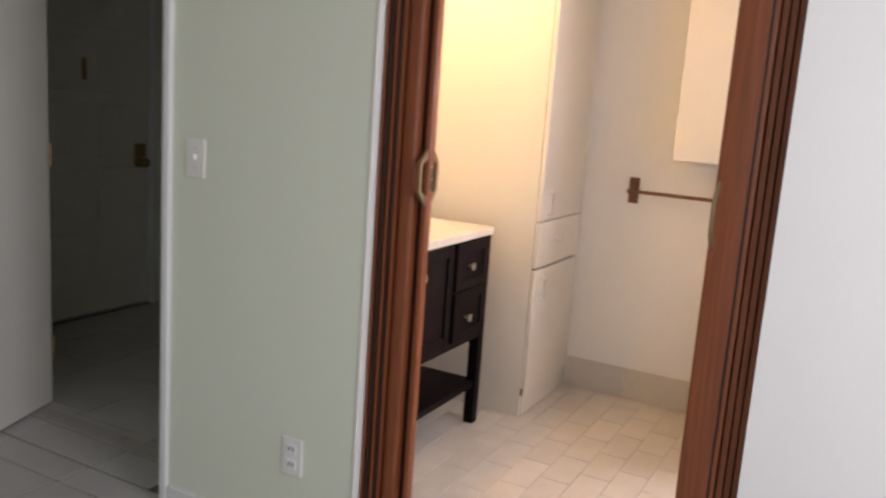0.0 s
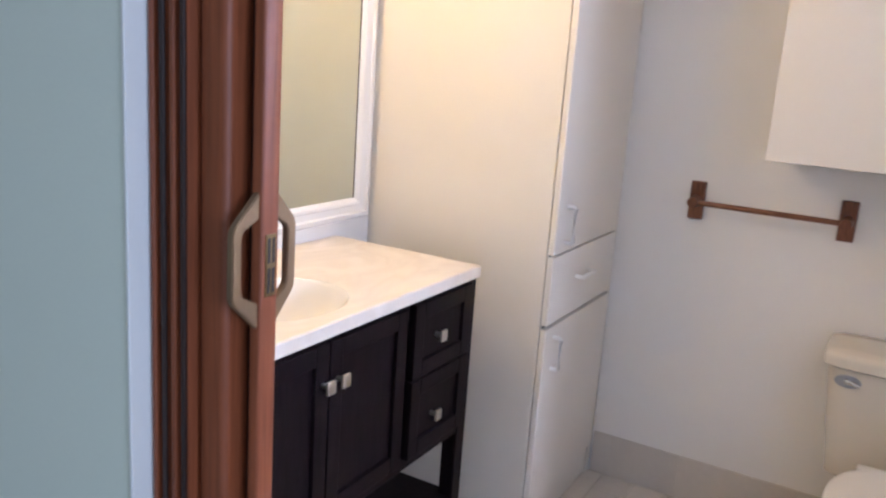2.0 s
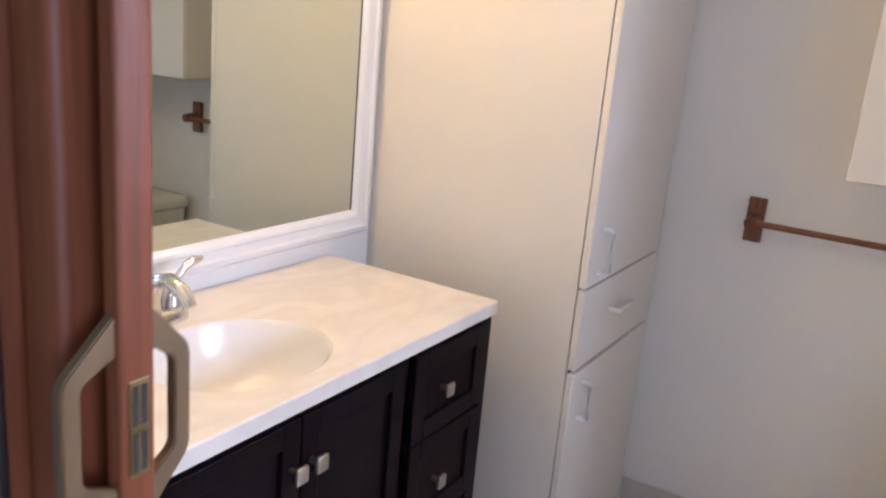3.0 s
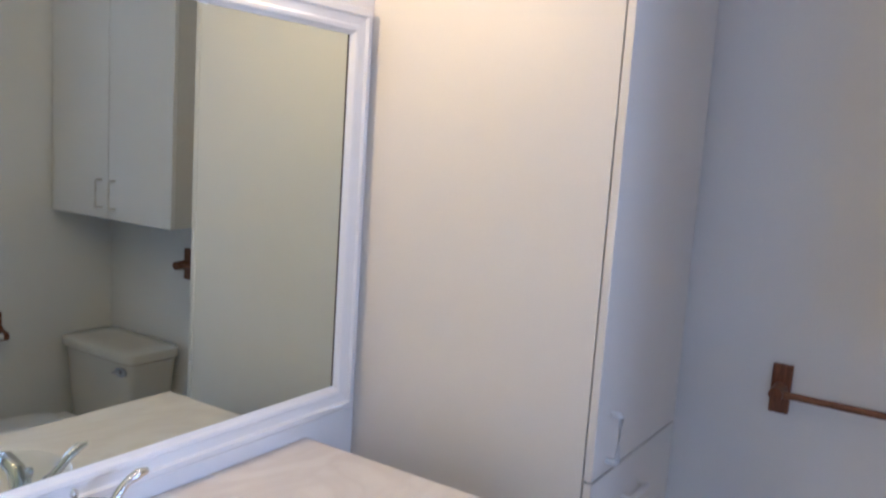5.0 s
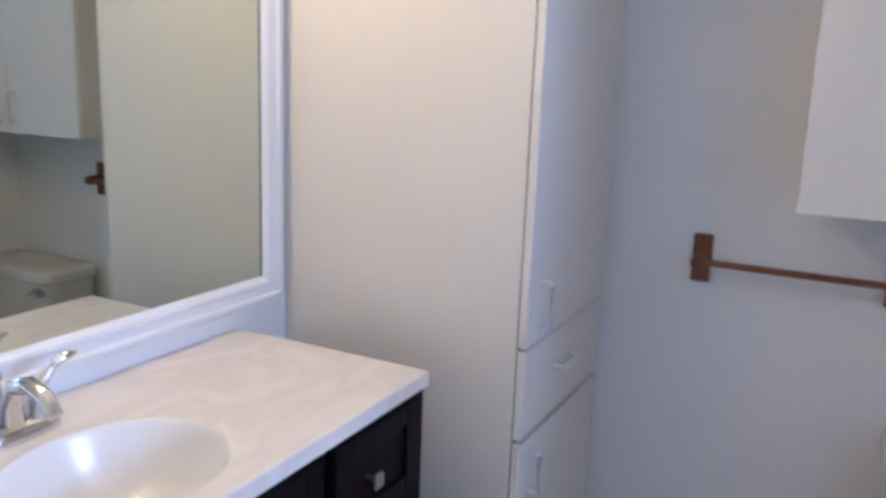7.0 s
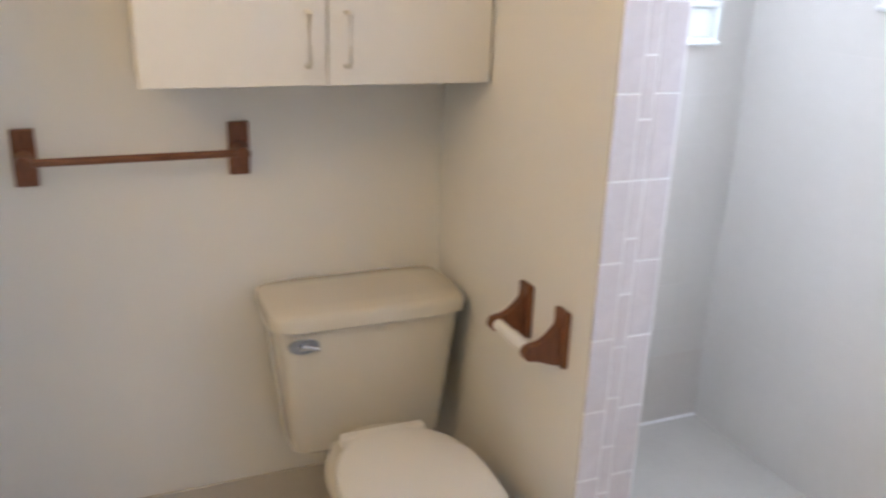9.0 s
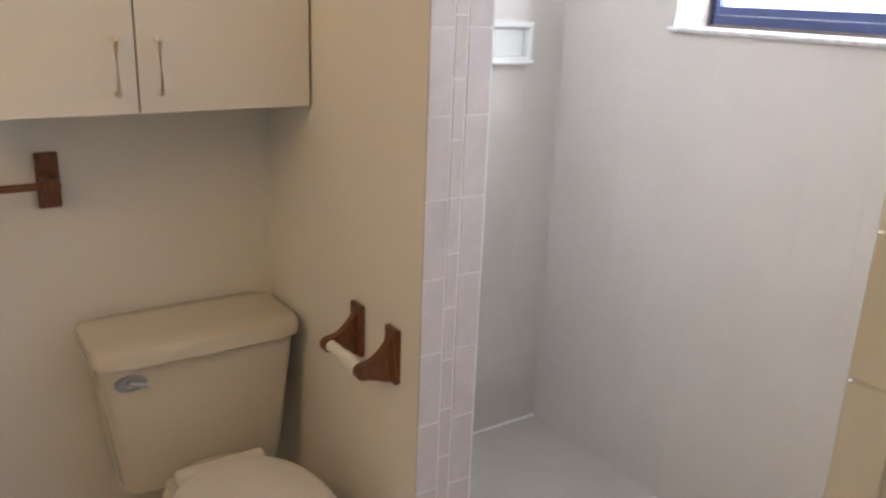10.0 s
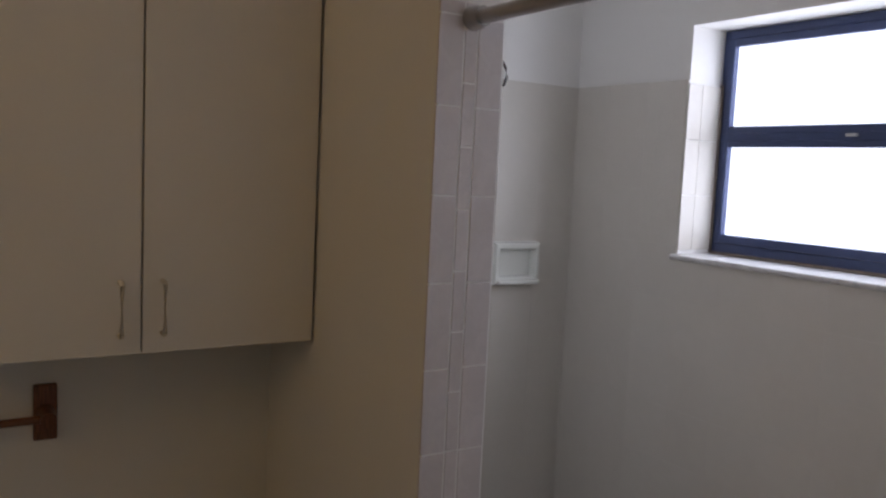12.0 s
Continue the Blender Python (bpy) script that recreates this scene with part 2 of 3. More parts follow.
def structure(name, bm, material, label, category):
    return tagged(make(name, bm, material), label, category, kind="structure")


# ---- walls, floors, ceilings ----
H = 2.42
YB, TY = 3.0, 2.436          # back wall, face of the tall cabinet
D0, D1 = 0.962, 1.075        # door wall
DX0, DX1, DH = 0.697, 1.698, 2.06
EX0, EX1 = -1.13, -0.035
WX = -0.018
XP, XQ, XW, YS = 1.790, 1.919, 2.845, 3.13
WY0, WY1, WZ0, WZ1 = 1.78, 2.678, 1.373, 1.995
structure("wall_west", boxes(((-0.12, D1, 0), (WX, YB, H))), PAINT, "plain white painted bathroom wall behind vanity", "wall")
structure("wall_north", boxes(((-0.12, YB, 0), (XP, 3.27, H))), PAINT, "plain white painted wall behind toilet", "wall")
structure("wall_shower_north", boxes(((XP, YS, -0.08), (3.02, 3.27, H))), PAINT, "white painted wall above the shower tiles", "wall")
structure("wall_partition", boxes(((XP, 2.275, -0.08), (XQ, YS, H))), PAINT, "white partition wall between toilet and shower", "wall")
structure("wall_wing", boxes(((XP, D1, -0.08), (XQ, 1.480, H))), PAINT, "short white wing wall beside the shower opening", "wall")
structure("wall_shower_south", boxes(((XQ, 1.25, -0.08), (XW, 1.35, H))), PAINT, "white wall closing the shower", "wall")
structure("wall_east", boxes(((XW, D1, -0.08), (3.02, YS, WZ0 - 0.017)), ((XW, D1, WZ1), (3.02, YS, H)), ((XW, D1, WZ0 - 0.017), (3.02, WY0, WZ1)), ((XW, WY1, WZ0 - 0.017), (3.02, YS, WZ1))),
          PAINT, "white outer wall with the shower window", "wall")
structure("wall_south", boxes(((-2.15, D0, 0), (EX0, D1, H)), ((EX0, D0, DH), (EX1, D1, H)), ((EX1, D0, 0), (DX0, D1, H)), ((DX0, D0, DH), (DX1, D1, H))),
          HALL_PAINT, "pale painted hall wall with two door openings", "wall")
structure("wall_south_east", boxes(((DX1, D0, 0), (3.35, D1, H))), PAINT, "bright white painted hall wall beside the folding door", "wall")
structure("wall_entry_west", boxes(((-2.15, D1, 0), (-2.04, 1.895, H)), ((-2.15, 2.735, 0), (-2.04, 3.27, H)), ((-2.15, 1.895, 2.05), (-2.04, 2.735, H))), HALL_PAINT, "pale wall round the entrance door", "wall")
structure("wall_entry_north", boxes(((-2.15, 3.27, 0), (-0.12, 3.38, H))), HALL_PAINT, "pale end wall of the entry", "wall")
structure("wall_entry_east", boxes(((-0.17, D1, 0), (-0.12, 3.27, H))), HALL_PAINT, "pale side wall of the entry", "wall")
structure("wall_hall_west", boxes(((-2.26, -3.2, 0), (-2.15, 3.38, H))), HALL_PAINT, "plain pale hall wall", "wall")
structure("wall_hall_south", boxes(((-2.26, -3.31, 0), (3.46, -3.2, 0.9)), ((-2.26, -3.31, 2.1), (3.46, -3.2, H)), ((-2.26, -3.31, 0.9), (1.6, -3.2, 2.1)), ((3.2, -3.31, 0.9), (3.46, -3.2, 2.1))), HALL_PAINT, "plain pale hall wall", "wall")
structure("wall_hall_east", boxes(((3.35, -3.2, 0), (3.46, D1, 0.90)), ((3.35, -3.2, 2.1), (3.46, D1, H)), ((3.35, -3.2, 0.90), (3.46, -0.87, 2.1)), ((3.35, 0.47, 0.90), (3.46, D1, 2.1))),
          HALL_PAINT, "pale hall wall with a window opening", "wall")
structure("ceiling_bath", boxes(((-0.12, D0, H), (3.02, 3.27, H + 0.1))), CEIL, "plain white bathroom ceiling", "ceiling")
structure("ceiling_hall", boxes(((-2.26, -3.31, H + 0.004), (3.46, D0, H + 0.1)), ((-2.26, D0, H + 0.004), (-0.12, 3.38, H + 0.1))), CEIL, "plain white hall ceiling", "ceiling")
floor_bath = structure("floor_bath", boxes(((-0.12, D0 + 0.05, -0.16), (XP, 3.27, -0.004))), GROUT, "beige tiled bathroom floor in running bond", "floor")
floor_shower = structure("floor_shower", boxes(((XP, D1, -0.16), (3.02, 3.27, -0.030))), PAN, "pale shower floor, slightly sunken", "floor")
floor_hall = structure("floor_hall", boxes(((-2.26, -3.31, -0.16), (3.46, D0 + 0.05, -0.004)), ((-2.26, D0 + 0.05, -0.16), (-0.12, 3.38, -0.004))), HALL_GROUT, "greyish square tiled hall floor", "floor")
structure("ground", boxes(((-80, -80, -0.5), (80, 80, -0.2))), HALL_GROUT, "plain ground outside", "ground")

# skirting
tagged(make("baseboard", boxes(((EX1 + 0.02, D0 - 0.014, 0), (DX0, D0, 0.085)), ((DX1, D0 - 0.014, 0), (3.35, D0, 0.085)), bevel=0.004), TRIM), "white painted hall baseboard", "baseboard", kind="structure")
trim = thing("trim", (EX1, D0, 0), "white painted casing of the entry opening", "door trim", kind="structure")
part("casing", boxes(((EX1 - 0.012, D0 - 0.018, 0), (EX1 + 0.018, D0, DH + 0.05)), bevel=0.005), TRIM, trim)
part("casing", boxes(((EX0 - 0.045, D0 - 0.016, 0), (EX0 + 0.01, D0, DH + 0.05)), bevel=0.005), TRIM, trim)
part("casing_head", boxes(((EX0 + 0.01, D0 - 0.016, DH - 0.01), (EX1 - 0.012, D0, DH + 0.05)), bevel=0.005), TRIM, trim)
part("jamb_lining", boxes(((EX1 - 0.016, D0 + 0.001, 0), (EX1, D1, DH)), bevel=0.003), TRIM, trim)
part("jamb_lining", boxes(((DX0 - 0.003, D0 - 0.004, 0.001), (DX0 + 0.0015, D1 - 0.001, DH - 0.001)), bevel=0.0012), PAINT, trim, "white painted jamb lining")
tagged(make("threshold", boxes(((EX0, 1.180, -0.004), (-0.171, 1.265, 0.003)), bevel=0.004), THRESH), "dark grey marble threshold under the entry opening", "threshold", kind="structure")

# ---- shower window ----
win = thing("window_1", (XW, WY0, WZ0), "dark aluminium awning window with two panes, blue glare in its colour", "window", kind="structure")
wx = 2.975
part("window_frame", boxes(((wx, WY0, WZ0), (wx + 0.035, WY0 + 0.018, WZ1)), ((wx, WY1 - 0.018, WZ0), (wx + 0.035, WY1, WZ1)),
                           ((wx, WY0 + 0.018, WZ0), (wx + 0.035, WY1 - 0.018, WZ0 + 0.032)), ((wx, WY0 + 0.018, WZ1 - 0.024), (wx + 0.035, WY1 - 0.018, WZ1)), bevel=0.003), WIN_METAL, win)
for z0, z1 in ((WZ0 + 0.033, 1.695), (1.707, WZ1 - 0.025)):
    sash = part("sash", boxes(((wx - 0.006, WY0 + 0.019, z0), (wx + 0.016, WY0 + 0.040, z1)), ((wx - 0.006, WY1 - 0.040, z0), (wx + 0.016, WY1 - 0.019, z1)),
                              ((wx - 0.006, WY0 + 0.040, z0), (wx + 0.016, WY1 - 0.040, z0 + 0.024)), ((wx - 0.006, WY0 + 0.040, z1 - 0.022), (wx + 0.016, WY1 - 0.040, z1)), bevel=0.003), WIN_METAL, win)
    pane = part("pane", boxes(((wx + 0.003, WY0 + 0.038, z0 + 0.02), (wx + 0.007, WY1 - 0.038, z1 - 0.02))), GLASS, sash)
    pane.visible_shadow = False
part("rail", boxes(((wx - 0.010, WY0 + 0.019, 1.690), (wx - 0.004, WY1 - 0.019, 1.712)), bevel=0.002), WIN_METAL, win)
part("caulk", boxes(((wx - 0.007, WY1 - 0.010, WZ0 + 0.004), (wx - 0.001, WY1 - 0.001, WZ1 - 0.15)), ((wx - 0.007, WY0 + 0.03, WZ0 + 0.001), (wx - 0.001, WY1 - 0.012, WZ0 + 0.007))), CAULK, win, "grimy brown caulk line")
part("window_sill", boxes(((XW - 0.024, WY0 - 0.012, WZ0 - 0.016), (wx - 0.001, WY1 + 0.010, WZ0 - 0.001)), bevel=0.006), SILL, win, "white marble sill")
part("latch", boxes(((wx - 0.020, 2.255, 1.700), (wx - 0.011, 2.285, 1.707)), bevel=0.002), NICKEL, win, "small metal latch")
hw = thing("window_2", (3.35, -0.2, 0.9), "plain unseen hall window behind the walker", "window", kind="structure")
part("window_frame", boxes(((3.36, -0.87, 0.9), (3.40, -0.84, 2.1)), ((3.36, 0.44, 0.9), (3.40, 0.47, 2.1)), ((3.36, -0.84, 0.9), (3.40, 0.44, 0.93)), ((3.36, -0.84, 2.07), (3.40, 0.44, 2.1))), TRIM, hw)

# made-up opening that gives the added back fill a place
hw = thing("window_3", (2.4, -3.2, 0.9), "plain unseen hall window behind the walker", "window", kind="structure")
part("window_frame", boxes(((1.6, -3.25, 0.9), (1.63, -3.21, 2.1)), ((3.17, -3.25, 0.9), (3.2, -3.21, 2.1)), ((1.63, -3.25, 0.9), (3.17, -3.21, 0.92)), ((1.63, -3.25, 2.08), (3.17, -3.21, 2.1))), TRIM, hw)

# ---- hall: open door, entrance door, switch, outlet ----
def open_door():
    d = thing("door_1", (EX0 - 0.02, D0 - 0.02, 0), "white painted flush door standing open into the hall", "door", kind="structure")
    leaf = bmesh.new()
    box(leaf, (0, -0.018, 0.008), (0.80, 0.018, 2.03), 0.003)
    part("leaf", leaf, DOOR_PAINT, d)
    for z in (0.25, 1.05, 1.82):
        b = bmesh.new()
        cyl(b, (-0.004, 0.02, z - 0.045), (-0.004, 0.02, z + 0.045), 0.006)
        part("hinge", b, BRASS, d, "brass butt hinge", True)
    for o in d.children:
        o.matrix_parent_inverse = Matrix.Identity(4)
    d.matrix_world = pose(-1.085, 1.305, 0, 0, 0, -70)


def entrance_door():
    d = thing("door_2", (-2.04, 2.37, 0), "white panelled entrance door, closed, with brass lock", "door", kind="structure")
    x0 = -2.10
    y0, y1 = 1.92, 2.71
    part("leaf", boxes(((x0, y0, 0.012), (x0 + 0.04, y1, 2.03)), bevel=0.003), DOOR_PAINT, d)
    for i, (za, zb) in enumerate(((0.20, 0.50), (0.56, 0.86), (0.92, 1.22), (1.28, 1.58), (1.64, 1.90))):
        for ya, yb in ((y0 + 0.09, 2.29), (2.34, y1 - 0.09)):
            part("door_panel", boxes(((x0 + 0.038, ya, za), (x0 + 0.050, yb, zb)), bevel=0.009, seg=1), DOOR_PAINT, d)
    b = bmesh.new()
    cyl(b, (x0 + 0.04, 2.633, 0.885), (x0 + 0.055, 2.633, 0.885), 0.033)
    cyl(b, (x0 + 0.055, 2.633, 0.885), (x0 + 0.085, 2.633, 0.885), 0.012)
    bmesh.ops.create_uvsphere(b, u_segments=20, v_segments=12, radius=0.028, matrix=Matrix.Translation((x0 + 0.10, 2.633, 0.885)))
    part("knob", b, BRASS, d, "brass door knob", True)
    part("deadbolt", boxes(((x0 + 0.04, 2.595, 0.915), (x0 + 0.066, 2.670, 0.995)), bevel=0.006), BRASS, d, "dark brass deadbolt plate")
    part("knocker", boxes(((x0 + 0.04, 2.235, 1.35), (x0 + 0.056, 2.265, 1.47)), bevel=0.006), BRASS, d, "small brass viewer plate")
    part("frame", boxes(((-2.10, 1.896, 0), (-2.028, 1.917, 2.049)), ((-2.10, 2.713, 0), (-2.028, 2.734, 2.049)), ((-2.10, 1.917, 2.034), (-2.028, 2.713, 2.049)), bevel=0.003), TRIM, d)
    part("sweep", boxes(((x0 + 0.005, y0, 0.0), (x0 + 0.045, y1, 0.011))), NICKEL, d, "worn metal sill strip")


open_door()
entrance_door()


def wall_plate(name, cx, cz, label, slots):
    t = thing(name, (cx, D0, cz), label, name.replace("_", " "))
    part("plate", boxes(((cx - 0.036, D0 - 0.006, cz - 0.058), (cx + 0.036, D0, cz + 0.058)), bevel=0.004), PLASTIC, t)
    if slots:
        for dz in (-0.024, 0.024):
            s = part("socket", boxes(((cx - 0.017, D0 - 0.009, cz + dz - 0.015), (cx + 0.017, D0 - 0.005, cz + dz + 0.015)), bevel=0.005), PLASTIC, t)
            part("slot", boxes(((cx - 0.008, D0 - 0.0105, cz + dz - 0.004), (cx - 0.005, D0 - 0.0085, cz + dz + 0.008)), ((cx + 0.005, D0 - 0.0105, cz + dz - 0.004), (cx + 0.008, D0 - 0.0085, cz + dz + 0.008))), GAP, s)
    else:
        part("toggle", boxes(((cx - 0.005, D0 - 0.017, cz - 0.004), (cx + 0.005, D0 - 0.005, cz + 0.012)), bevel=0.002), PLASTIC, t)
        for dz in (-0.03, 0.03):
            part("screw", boxes(((cx - 0.003, D0 - 0.0075, cz + dz - 0.003), (cx + 0.003, D0 - 0.0055, cz + dz + 0.003))), NICKEL, t)


wall_plate("light_switch", 0.079, 1.155, "white plastic toggle light switch on hall wall", False)
wall_plate("wall_outlet", 0.480, 0.320, "white plastic duplex outlet low on hall wall", True)


# ---- accordion doors ----
def pull(bm, x0, x1, y, side, z, length, out):
    """A flat angular loop handle cut from plate; side -1 or 1 along y."""
    h, w = length / 2, 0.014
    outer = ((0.0, h), (out * 0.92, h * 0.55), (out, h * 0.45), (out, -h * 0.45), (out * 0.92, -h * 0.55), (0.0, -h))
    inner = ((0.0, h - 0.030), (out - w - 0.003, h * 0.47), (out - w, h * 0.40), (out - w, -h * 0.40), (out - w - 0.003, -h * 0.47), (0.0, -h + 0.030))
    loft(bm, [[(x0, y + side * o[0], z + o[1]), (x1, y + side * o[0], z + o[1]), (x1, y + side * i[0], z + i[1]), (x0, y + side * i[0], z + i[1])] for o, i in zip(outer, inner)])
    bmesh.ops.bevel(bm, geom=list(bm.edges), offset=0.0012, segments=2, affect="EDGES")


def accordion(edge, stack, post, label, handle_z, folds=4, slim=True, depth=0.056):
    """edge: x of the jamb, stack: x where folds end, post: x of the lead post's free side."""
    s = 1 if post > edge else -1
    t = thing("accordion_door", (edge, 1.02, 0), label, "folding door", "pair of folding doors")
    w = (stack - edge) / folds
    strip = 0.0035 if slim else 0.0065
    for i in range(folds):
        xa, xm, xb = edge + w * i, edge + w * (i + 0.5), edge + w * (i + 1)
        bm = bmesh.new()
        for (p, yp), (q, yq) in (((xa, 1.044), (xm, 1.044 - depth)), ((xm, 1.044 - depth), (xb, 1.044))):
            e = 0.0022
            ring = lambda z: [(p - e, yp, z), (q - e, yq, z), (q + e, yq, z), (p + e, yp, z)]
            loft(bm, [ring(0.012), ring(2.035)])
        fold = part("fold", bm, VINYL, t)
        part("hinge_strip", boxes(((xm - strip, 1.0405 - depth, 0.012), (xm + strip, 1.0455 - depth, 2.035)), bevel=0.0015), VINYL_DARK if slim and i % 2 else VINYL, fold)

    def bar(name, x0, x1, y0, y1, material, bevel, parent):
        lo, hi = sorted((x0, x1))
        return part(name, boxes(((lo, y0, 0.010), (hi, y1, 2.036)), bevel=bevel, seg=3), material, parent, "", True)

    if slim:
        stile = bar("stile", stack + s * 0.002, post - s * 0.034, 0.998, 1.050, VINYL, 0.009, t)
        # near-black strip: shade between stile and post put into the colour
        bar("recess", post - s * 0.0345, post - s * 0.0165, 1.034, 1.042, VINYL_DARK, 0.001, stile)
        bar("lead_post", post - s * 0.017, post, 1.016, 1.044, VINYL, 0.004, t)
        ya, yb = 1.017, 1.043
    else:
        lead = bar("lead_post", stack + s * 0.002, post, 1.004, 1.046, VINYL, 0.006, t)
        # thin dark strip on the face, painted as a groove's shade
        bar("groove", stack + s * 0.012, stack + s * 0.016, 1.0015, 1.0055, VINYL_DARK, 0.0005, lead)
        ya, yb = 1.005, 1.045
    for side, y, out in ((-1, ya, 0.040), (1, yb, 0.034)):
        bm = bmesh.new()
        pull(bm, post - s * 0.013, post - s * 0.004, y, side, handle_z, 0.155, out)
        part("pull_handle", bm, BRONZE, t, "bronze angular loop handle", True)
    latch = part("latch", boxes(((post - 0.001, 1.022, handle_z - 0.040), (post + s * 0.0015, 1.038, handle_z + 0.030)), bevel=0.0006), BRASS, t, "brass latch plate")
    for dz in (-0.036, -0.002):
        for dy in (1.0245, 1.0315):
            part("slot", boxes(((post + s * 0.0013, dy, handle_z + dz), (post + s * 0.0019, dy + 0.004, handle_z + dz + 0.028))), GAP, latch)
    return t


accordion(DX0 + 0.002, 0.762, 0.841, "brown woodgrain vinyl accordion door folded open against jamb", 1.174)
accordion(DX1 - 0.002, 1.646, 1.560, "brown woodgrain vinyl accordion door half folded at opposite jamb", 1.168, 3, False, 0.036)
tagged(make("door_track", boxes(((DX0, 1.012, 2.037), (DX1, 1.040, DH)), bevel=0.003), VINYL_DARK), "brown overhead track of the folding doors", "track", kind="structure")


# ---- vanity ----
VY0, VY1, VD, VT = 1.10, 2.268, 0.477, 0.87
def vanity():
    v = thing("vanity_cabinet", (0.24, 1.7, 0), "espresso wooden vanity with open bottom shelf, two drawers", "vanity")
    f = 0.464
    y0, y1 = VY0 + 0.003, VY1 + 0.004
    part("body", boxes(((0.02, y0 + 0.002, 0.40), (f - 0.021, y1 - 0.002, 0.735))), ESPRESSO, v)
    part("back_rail", boxes(((0.02, y0 + 0.046, 0.735), (0.04, y1 - 0.046, 0.838))), ESPRESSO, v)
    part("side_panel", boxes(((0.05, y1 - 0.012, 0.42), (f - 0.05, y1 + 0.004, 0.835)), bevel=0.002), ESPRESSO, v)
    for yy in (y0, y1 - 0.045):
        for xx in (0.02, f - 0.045):
            part("leg", boxes(((xx, yy - 0.001, 0.001), (xx + 0.045, yy + 0.046, 0.838)), bevel=0.003), ESPRESSO, v)
    part("face_frame", boxes(((f - 0.02, y0 + 0.046, 0.79), (f - 0.002, y1 - 0.046, 0.837)), ((f - 0.02, y0 + 0.046, 0.395), (f - 0.002, y1 - 0.046, 0.435)), ((f - 0.02, 1.915, 0.435), (f - 0.002, 1.940, 0.79)), bevel=0.002), ESPRESSO, v)
    part("shelf", boxes(((0.03, y0 + 0.01, 0.165), (f - 0.012, y1 - 0.01, 0.195)), bevel=0.003), ESPRESSO, v, "dark slab bottom shelf")

    def front(name, ya, yb, za, zb, knob_at):
        d = part(name, boxes(((f - 0.004, ya, za), (f + 0.008, yb, zb)), bevel=0.002), ESPRESSO, v)
        w = 0.042
        fr = boxes(((f + 0.006, ya, za), (f + 0.017, ya + w, zb)), ((f + 0.006, yb - w, za), (f + 0.017, yb, zb)), ((f + 0.006, ya + w, za), (f + 0.017, yb - w, za + w)), ((f + 0.006, ya + w, zb - w), (f + 0.017, yb - w, zb)), bevel=0.002)
        part("shaker_frame", fr, ESPRESSO, d)
        ky, kz = knob_at
        kx = f + (0.017 if name == "door" else 0.008)
        b = bmesh.new()
        cyl(b, (kx - 0.001, ky, kz), (kx + 0.020, ky, kz), 0.006)
        box(b, (kx + 0.018, ky - 0.014, kz - 0.015), (kx + 0.027, ky + 0.014, kz + 0.015), 0.004)
        part("knob", b, NICKEL, d, "square brushed nickel knob", True)

    front("door", 1.280, 1.616, 0.43, 0.831, (1.595, 0.746))
    front("door", 1.621, 1.910, 0.43, 0.831, (1.644, 0.746))
    front("drawer", 1.944, y1 - 0.05, 0.640, 0.831, (2.058, 0.731))
    front("drawer", 1.944, y1 - 0.05, 0.430, 0.635, (2.058, 0.519))


def vanity_top():
    t = thing("countertop", (0.24, 1.7, VT), "cream cultured marble top with oval basin", "countertop")
    cx, cy, a, b = 0.285, 1.672, 0.150, 0.178
    bm = bmesh.new()
    n = 48
    x0, x1, y0, y1, z0 = WX + 0.002, VD, VY0, VY1, VT - 0.031
    ring = [(cx + a * math.cos(k * math.tau / n), cy + b * math.sin(k * math.tau / n)) for k in range(n)]
    outer = []
    for px, py in ring:
        dx, dy = (px - cx), (py - cy)
        s = min(((x1 - cx) if dx > 0 else (x0 - cx)) / dx if abs(dx) > 1e-6 else 1e9, ((y1 - cy) if dy > 0 else (y0 - cy)) / dy if abs(dy) > 1e-6 else 1e9)
        outer.append((cx + dx * s, cy + dy * s))
    for qx, qy in ((x0, y0), (x0, y1), (x1, y0), (x1, y1)):
        j = min(range(n), key=lambda i: (outer[i][0] - qx) ** 2 + (outer[i][1] - qy) ** 2)
        outer[j] = (qx, qy)
    e = 0.003
    inset = [(min(max(px, x0 + e), x1 - e), min(max(py, y0 + e), y1 - e)) for px, py in outer]
    rings = [[(*p, z0) for p in outer], [(*p, VT - e) for p in outer], [(*p, VT) for p in inset]]
    rings.append([(px, py, VT) for px, py in ring])
    loft(bm, rings, close=False)
    part("slab", bm, MARBLE, t, "", True)
    bm = bmesh.new()
    bowl = [[(cx + (px - cx) * k, cy + (py - cy) * k, VT + dz) for px, py in ring] for k, dz in ((1.0, -0.0002), (0.985, -0.002), (0.955, -0.010), (0.92, -0.026), (0.85, -0.055), (0.72, -0.088), (0.5, -0.111), (0.25, -0.120), (0.10, -0.122))]
    loft(bm, bowl, close=False)
    bm.verts.ensure_lookup_table()
    bm.faces.new([bm.verts[i] for i in range(len(bm.verts) - n, len(bm.verts))])
    part("basin", bm, BASIN, t, "smooth white oval basin", True)
    d = bmesh.new()
    cyl(d, (cx, cy, VT - 0.1215), (cx, cy, VT - 0.117), 0.022, 0.019)
    part("drain", d, CHROME, t, "chrome drain", True)


